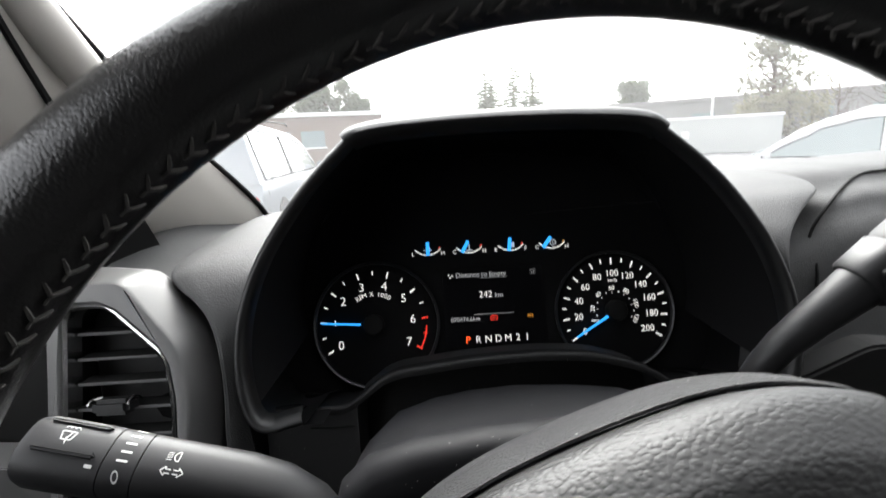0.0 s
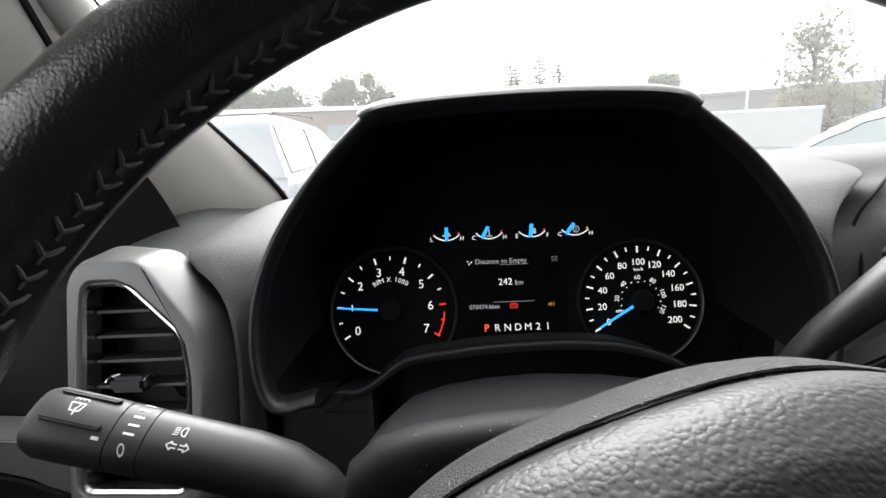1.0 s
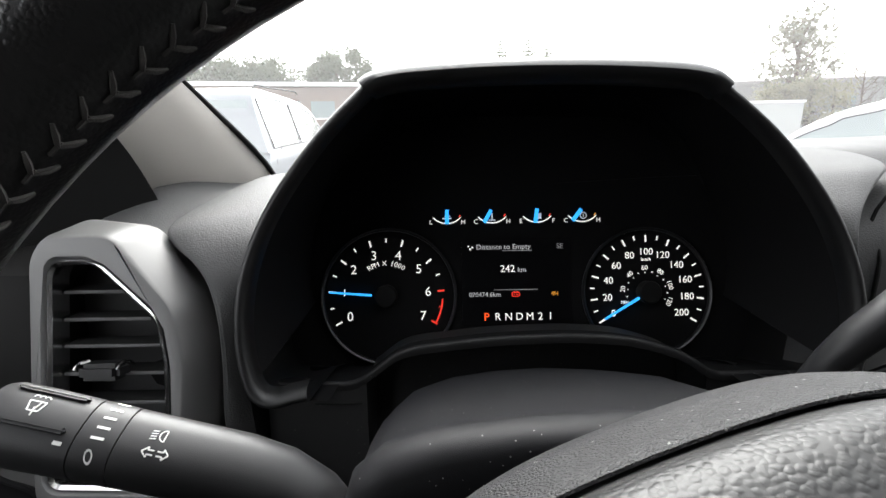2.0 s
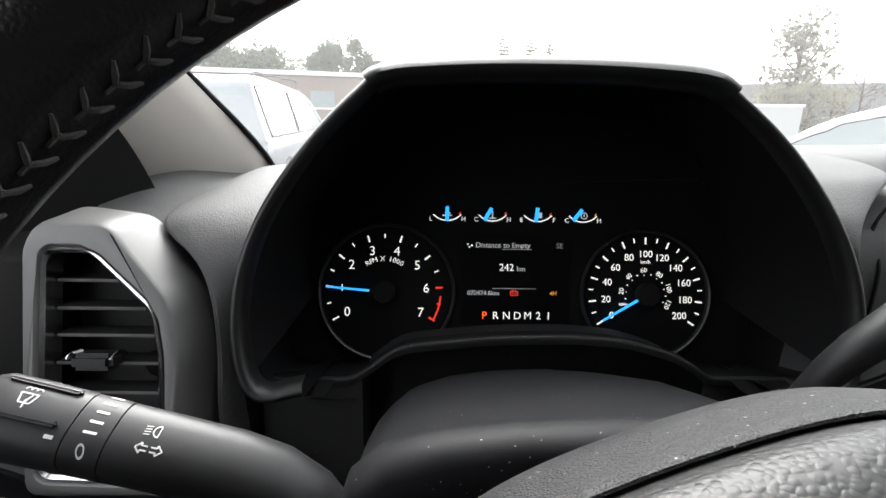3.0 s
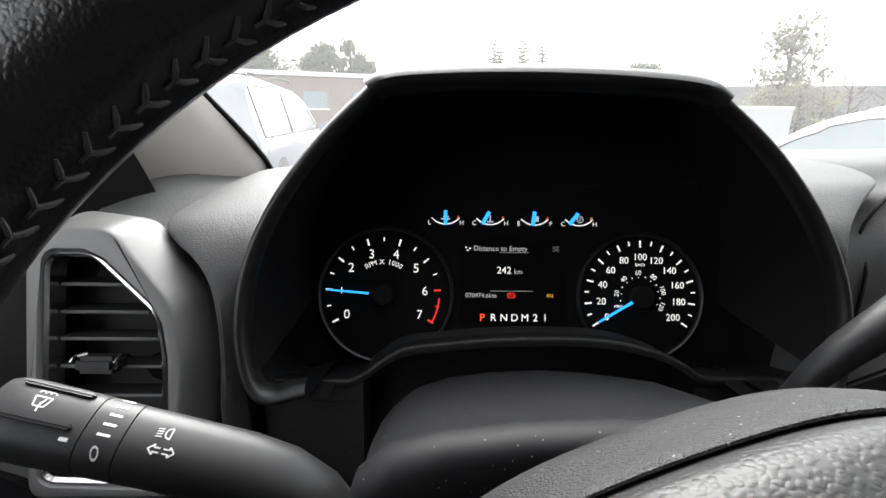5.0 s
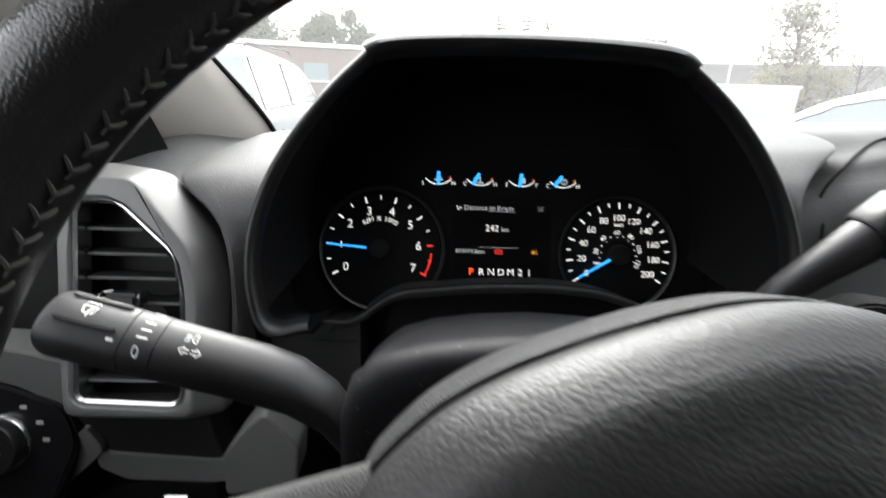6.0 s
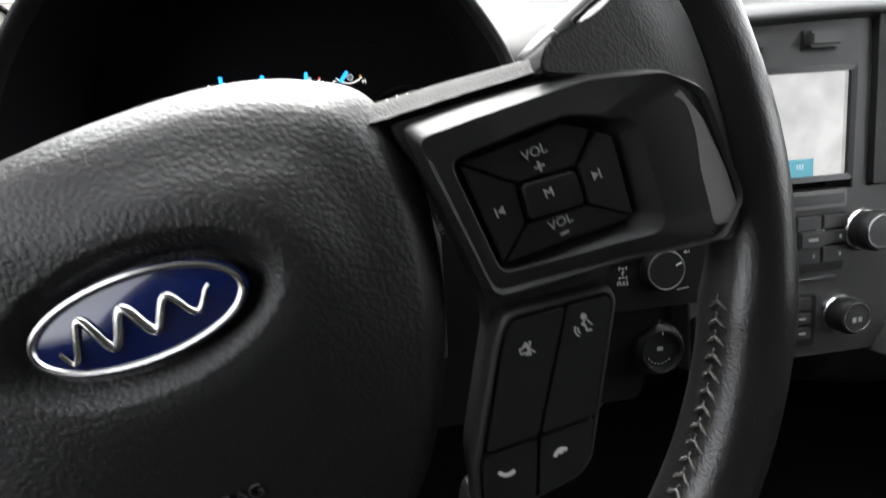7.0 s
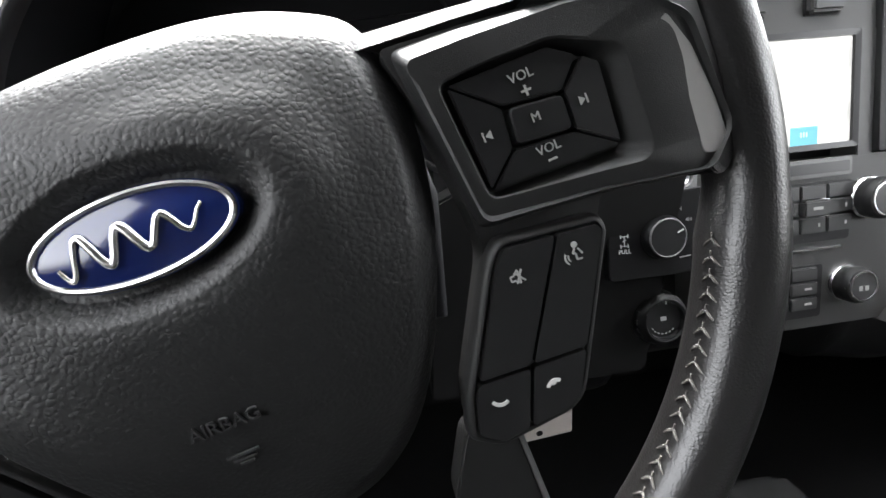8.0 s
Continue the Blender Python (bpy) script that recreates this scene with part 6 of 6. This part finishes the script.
def build_car(name, m, length, width, roof, paint, label, category, van=False, waist=0.60, glass=CAR_GLASS):
    """A parked vehicle along x: lower body, cabin with glazing, pillars, wheels, mirrors."""
    t = thing(name, m, label, category)
    h, L, W = roof, length, width / 2
    belt = waist * h
    # lower body, nose towards +x
    prof = [(-L / 2, 0.35), (-L / 2 - 0.02, belt * 0.8), (-L / 2 + 0.06, belt), (L * 0.22, belt), (L * 0.44, belt * 0.86), (L / 2, belt * 0.68), (L / 2 + 0.02, 0.40), (L / 2 - 0.05, 0.25), (-L / 2 + 0.1, 0.25)]
    secs = ((-1, 0.90), (-0.97, 0.98), (-0.6, 1.0), (0.6, 1.0), (0.97, 0.98), (1, 0.90))
    loops = [[(x * (1 if abs(s) < 0.99 else 0.985), s * W, 0.25 + (z - 0.25) * k) for x, z in prof] for s, k in secs]
    part("body", rings(loops), paint, t, smooth=40)
    # cabin: one flowing roof line from the tail to the bonnet
    x0, x1, x2, x3 = (-L / 2 + 0.04, -L / 2 + 0.26, L * 0.05, L * 0.30) if not van else (-L / 2 + 0.02, -L / 2 + 0.20, L * 0.10, L * 0.32)
    keys = [(x0, belt - 0.02), (x1, h * 0.93), (x1 + 0.5, h * 0.99), (-0.06 * L, h * (0.945 if van else 1.0)), (x2, h * (0.895 if van else 0.955)), ((x2 + x3) / 2, belt + (h - belt) * 0.56), (x3, belt - 0.02)]
    cab = [(p.x, p.y) for p in smooth_loop(keys, 5, False)]
    wall = lambda s, z: s * W * (0.95 - (0.25 if van else 0.16) * (z - belt) / (h - belt))
    loops = [[(x, wall(s, z), z if abs(s) < 0.99 else belt + (z - belt) * 0.97) for x, z in cab] for s in (-1, -0.9, 0, 0.9, 1)]
    part("cabin", rings(loops), paint, t, smooth=50)
    def roof_at(x):
        return min(cab, key=lambda p: abs(p[0] - x) + (0 if p[1] > belt else 9))[1]
    for s in (-1, 1):
        zb = belt + 0.03
        spans = ((x0 + 0.30, -L * 0.06), (-L * 0.06 + 0.07, x3 - 0.16)) if not van else ((x0 + 0.30, -L * 0.135), (-L * 0.135 + 0.09, x3 - 0.14))
        for a, b in spans:
            xs = [a + (b - a) * i / 10 for i in range(11)]
            up = [(x, max(zb + 0.004, zb + (roof_at(x) - zb) * 0.97 - 0.11)) for x in xs]
            o = [(a, zb), (b, zb)] + [(x - 0.02 * (z - zb), z) for x, z in up[::-1]]
            zz = lambda z: belt + (z - belt) / 0.97
            inner = [Vector((x, wall(s, zz(z)) - s * 0.010, z)) for x, z in o]
            outer = [Vector((x, wall(s, zz(z)) + s * 0.006, z)) for x, z in o]
            w = part("side_window", rings([inner, outer]), glass, t)
            part("window_frame", tube(outer, 0.011, 6, closed=True), RUBBER, w)
        part("mirror", box(0.10, 0.20, 0.14, (x3 - 0.25, s * (W + 0.10), belt + 0.08), 0.03), paint, t)
        part("door_handle", box(0.20, 0.03, 0.03, (-0.10 * L, s * (W + 0.012), belt - 0.10), 0.01), paint, t)
        for x in (-L * 0.31, L * 0.31):
            wm = pose(x, s * (W - 0.10), 0.34, 90, 0, 0)
            tyre = part("tyre", lathe([(0.22, -0.11), (0.33, -0.11), (0.345, -0.07), (0.345, 0.07), (0.33, 0.11), (0.22, 0.11)], 28, m=wm), TYRE, t)
            part("rim", lathe([(0.21, -0.10), (0.22, 0.0), (0.05, 0.06), (0.0, 0.06)], 20, m=wm), ALLOY, tyre)
    # rear and front glass
    for q in (((x0 + 0.035, -1, belt + 0.06), (x1 - 0.035, -1, h * 0.90)), ((x3 + 0.01, -1, belt + 0.03), (x2 + 0.09, -1, h * 0.93))):
        (xa, _, za), (xb, _, zb) = q
        dx = -0.016 if xa < 0 else 0.016
        pts = [(xa + dx, -W * 0.80, za), (xa + dx, W * 0.80, za), (xb + dx, W * 0.66, zb), (xb + dx, -W * 0.66, zb)]
        part("screen_glass", rings([pts, [(x - dx * 1.5, y, z) for x, y, z in pts]]), CAR_GLASS, t)
    for s in (-1, 1):
        part("tail_light", box(0.06, 0.14, 0.32, (-L / 2 - 0.01, s * (W - 0.14), belt * 0.64), 0.02), TAIL, t)
    for s in (-1, 1):
        bm = tube([(x0 + 0.35, s * W * 0.70, h * 0.985), (x0 + 0.45, s * W * 0.70, h + 0.02), (x2 - 0.3, s * W * 0.70, h + 0.02), (x2 - 0.2, s * W * 0.70, h * 0.985)], 0.013, 8)
        part("roof_rail", bm, RUBBER if van else paint, t)
    return t


TAIL = surf("tail_lamp_red", (0.35, 0.02, 0.015), 0.2)
build_car("silver_car", axes(Vector((-3.42, 9.30, 0)), Vector((-0.02, 0.9998, 0)), Vector((-0.9998, -0.02, 0)), Vector((0, 0, 1))), 4.9, 1.9, 1.87, PAINT_SILVER, "silver sport utility car parked alongside, seen from its rear corner", "car", van=True, waist=0.52, glass=PALE_GLASS)
build_car("white_car", axes(Vector((6.80, 7.60, 0)), Vector((-0.782, 0.623, 0)), Vector((-0.623, -0.782, 0)), Vector((0, 0, 1))), 4.6, 1.80, 1.58, PAINT_WHITE, "white car parked side-on across the lane", "car", waist=0.55)
build_car("pale_car", axes(Vector((-5.0, 14.5, 0)), Vector((-0.2, 0.98, 0)), Vector((-0.98, -0.2, 0)), Vector((0, 0, 1))), 4.7, 1.8, 1.62, PAINT_SILVER, "pale car parked further along the row", "car", van=True, waist=0.56)


def build_hall(name, az0, az1, dist, top, wall, label, bays, roof_mat):
    a, b = far(az0, dist), far(az1, dist)
    x = (b - a).normalized()
    y = Vector((0, 0, 1)).cross(x)
    L = (b - a).length
    t = thing(name, axes(a, x, y, Vector((0, 0, 1))), label, "building")
    part("wall", box(L, 12, top, (L / 2, 6, top / 2)), wall, t)
    part("roof_edge", box(L + 0.4, 12.4, 0.28, (L / 2, 6, top + 0.14), 0.03), roof_mat, t, "pale roof edging")
    for i in range(bays):
        xx = L * (i + 0.5) / bays
        win = part("window", box(1.6, 0.12, 1.1, (xx, -0.02, min(1.9, top * 0.55))), CAR_GLASS, t)
        part("window_frame", box(1.8, 0.08, 0.10, (xx, -0.06, min(1.9, top * 0.55) - 0.6)), ROOF_EDGE, win)
    return t


build_hall("brick_hall", 32, 5.2, 36, 3.35, BRICK_WALL, "low brown brick building with a pale flat roof edge", 5, ROOF_EDGE)
build_hall("grey_hall", -18, -46, 46, 3.25, GREY_WALL, "long low grey building with a flat roof", 6, GREY_WALL)
build_hall("far_hall", 4.5, -17, 60, 3.0, CONCRETE, "distant low pale building", 4, ROOF_EDGE)


def build_container():
    t = thing("storage_container", axes(far(-22, 29), (far(-36.4, 29) - far(-22, 29)).normalized(), Vector((0, 0, 1)).cross((far(-36.4, 29) - far(-22, 29)).normalized()), Vector((0, 0, 1))), "pale low storage container with a flat lid", "container")
    L = (far(-36.4, 29) - far(-22, 29)).length
    part("body", box(L, 2.4, 1.75, (L / 2, 1.2, 0.87)), CONCRETE, t)
    part("lid", box(L + 0.1, 2.5, 0.12, (L / 2, 1.2, 1.80)), ROOF_EDGE, t)
    part("sign", box(0.35, 0.03, 0.35, (L * 0.42, -0.02, 0.95), 0.01), ROOF_EDGE, t, "small white square sign")
    p = thing("lamp_post", Matrix.Translation(far(-30.4, 44)), "slim pale lamp post by the building", "post")
    part("pole", tube([(0, 0, 0), (0, 0, 3.6)], 0.09, 8), ROOF_EDGE, p)
    part("foot", box(0.4, 0.4, 0.2, (0, 0, 0.1), 0.03), CONCRETE, p)


build_container()


def spruce(at, h, r, rng, material, name="spruce_tree", label="tall narrow dark green spruce tree", gaps=0.0, base=0.12):
    """A trunk with whorls of drooping, needle-covered limbs."""
    t = thing(name, Matrix.Translation(at), label, "tree", "trees")
    part("trunk", tube([(0, 0, 0), (0.02 * h * rng.uniform(-1, 1), 0, h * 0.5), (0, 0, h)], [0.022 * h, 0.013 * h, 0.002 * h], 8), BARK, t)
    bm = bmesh.new()
    limbs = bmesh.new()
    levels = int(11 + h * 1.1)
    for i in range(levels):
        f = i / (levels - 1)
        z = h * (base + (0.985 - base) * f)
        rad = r * (1 - f) ** 0.62 + 0.02 * h * 0.3
        n = max(4, int(8 * (1 - f) + 4))
        for j in range(n):
            if rng.random() < gaps:
                continue
            a = math.tau * (j + rng.random()) / n
            ln = rad * rng.uniform(0.55, 1.15)
            droop = -0.18 * ln + rng.uniform(-0.05, 0.1) * ln
            d = Vector((math.cos(a), math.sin(a), 0))
            tip = d * ln + Vector((0, 0, z + droop))
            bar_a = Vector((0, 0, z))
            tube([bar_a, tip], [0.012 * h * 0.12 + 0.01, 0.006], 3, bm=limbs) if ln > 0.4 else None
            tufts = max(5, int(ln * 15))
            for k in range(tufts):
                c = bar_a.lerp(tip, (k + 0.6) / tufts) + Vector((rng.uniform(-1, 1), rng.uniform(-1, 1), rng.uniform(-0.6, 0.6))) * 0.10 * ln
                s = rng.uniform(0.16, 0.36) * (0.5 + 0.6 * (1 - f)) * max(h / 9, 0.6)
                u = Vector((rng.gauss(0, 1), rng.gauss(0, 1), rng.gauss(0, 0.6))).normalized()
                w = u.orthogonal().normalized()
                vs = [bm.verts.new(c + u * s), bm.verts.new(c + w * s * 0.6 - u * s * 0.3), bm.verts.new(c - w * s * 0.6 - u * s * 0.3), bm.verts.new(c - u.cross(w) * s * 0.5)]
                bm.faces.new((vs[0], vs[1], vs[2]))
                bm.faces.new((vs[0], vs[1], vs[3]))
    part("crown", bm, material, t, smooth=0)
    part("limbs", limbs, BARK, t, smooth=0)
    return t


def broad(at, h, r, rng, material, name, label, density=900, low=0.3, bare=False):
    """A trunk, forking limbs and a crown of many small leaf clumps with gaps."""
    t = thing(name, Matrix.Translation(at), label, "tree", "trees")
    wood, leaves = bmesh.new(), bmesh.new()
    tips = []
    tube([(0, 0, 0), (0.03 * h, 0, h * 0.4), (0, 0, h * 0.85)], [k * h * (0.45 if bare else 1.0) for k in (0.03, 0.02, 0.006)], 7, bm=wood)
    for i in range(22 if not bare else 30):
        z = h * rng.uniform(low, 0.9)
        a = rng.uniform(0, math.tau)
        ln = r * rng.uniform(0.4, 1.0) * (1.15 - 0.6 * z / h)
        b0 = Vector((0.02 * h, 0, z * 0.85))
        b2 = Vector((math.cos(a) * ln, math.sin(a) * ln, min(h, z + ln * rng.uniform(0.2, 0.7))))
        mid = b0.lerp(b2, 0.5) + Vector((0, 0, -0.06 * h * rng.random()))
        tube([b0, mid, b2], [k * h * (0.55 if bare else 1.0) for k in (0.010, 0.006, 0.002)], 4, bm=wood)
        tips.append((mid, b2))
        if bare:
            for _ in range(5):
                e = b2.lerp(mid, rng.random()) + Vector((rng.uniform(-1, 1), rng.uniform(-1, 1), rng.uniform(0.2, 1.2))) * ln * 0.3
                tube([b2.lerp(mid, rng.random()), e], [0.003 * h, 0.001 * h], 3, bm=wood)
    part("trunk", wood, BARK, t, smooth=0)
    if not bare:
        for _ in range(density * 3):
            m0, m1 = rng.choice(tips)
            c = m0.lerp(m1, rng.uniform(0.2, 1.1)) + Vector((rng.gauss(0, 1), rng.gauss(0, 1), rng.gauss(0, 0.7))) * r * 0.16
            s = rng.uniform(0.5, 1.3) * 0.026 * h
            u = Vector((rng.gauss(0, 1), rng.gauss(0, 1), rng.gauss(0, 1))).normalized()
            w = u.orthogonal().normalized()
            vs = [leaves.verts.new(c + u * s), leaves.verts.new(c + w * s * 0.7), leaves.verts.new(c - u * s * 0.8), leaves.verts.new(c - w * s * 0.6 + u.cross(w) * s * 0.4)]
            leaves.faces.new(vs)
        part("crown", leaves, material, t, smooth=0)
    return t


rng = random.Random(7)
for az, el in ((-6.9, 8.1), (-7.5, 7.3), (-10.0, 8.1), (-12.1, 7.8)):
    d = 70
    spruce(far(az, d), EYE_Z + d * math.tan(radians(el)), 2.5, rng, LEAF_FAR, gaps=0.1)
for az, el in ((0.35, 4.8), (-0.5, 4.4), (-20.8, 4.8)):
    spruce(far(az, 70), EYE_Z + 70 * math.tan(radians(el)), 1.0, rng, LEAF_FAR)
for az, el, rr in ((24, 5.6, 4.2), (21.2, 5.7, 3.8), (18.6, 5.9, 3.6), (13.9, 5.6, 2.8), (11.4, 6.8, 2.6), (9.2, 6.9, 2.4), (7.4, 5.2, 1.6), (-22.4, 5.0, 1.8), (-23.4, 4.9, 2.0), (28, 6, 4)):
    broad(far(az, 62), EYE_Z + 62 * math.tan(radians(el)), rr, rng, LEAF_FAR, "pine_tree", "rounded grey-green pine behind the brick building", 1100, 0.35)
spruce(far(15.9, 58), EYE_Z + 58 * math.tan(radians(6.2)), 2.0, rng, LEAF_FAR, gaps=0.25)
broad(far(-35.2, 40), EYE_Z + 40 * math.tan(radians(9.3)), 2.7, rng, LEAF, "larch_tree", "sparse tall tree with thin olive foliage", 360, 0.25)
spruce(far(-35.4, 40.3), EYE_Z + 40 * math.tan(radians(8.9)), 1.5, rng, LEAF, gaps=0.5, base=0.1, name="larch_tree", label="sparse tall tree with thin olive foliage")
for az, el, rr in ((-33.4, 2.6, 1.2), (-36.8, 2.9, 1.6), (-38.5, 2.5, 1.5), (-34.8, 2.4, 1.4)):
    broad(far(az, 39), EYE_Z + 39 * math.tan(radians(el)), rr, rng, SHRUB, "shrub", "yellowing autumn shrub by the car park edge", 700, 0.1)
broad(far(-40.3, 39), EYE_Z + 39 * math.tan(radians(4.6)), 1.6, rng, LEAF, "bare_tree", "small leafless tree by the car park edge", 0, 0.2, bare=True)
broad(far(-43.5, 42), EYE_Z + 42 * math.tan(radians(3.6)), 1.6, rng, LEAF, "bare_tree", "small leafless tree by the car park edge", 0, 0.2, bare=True)
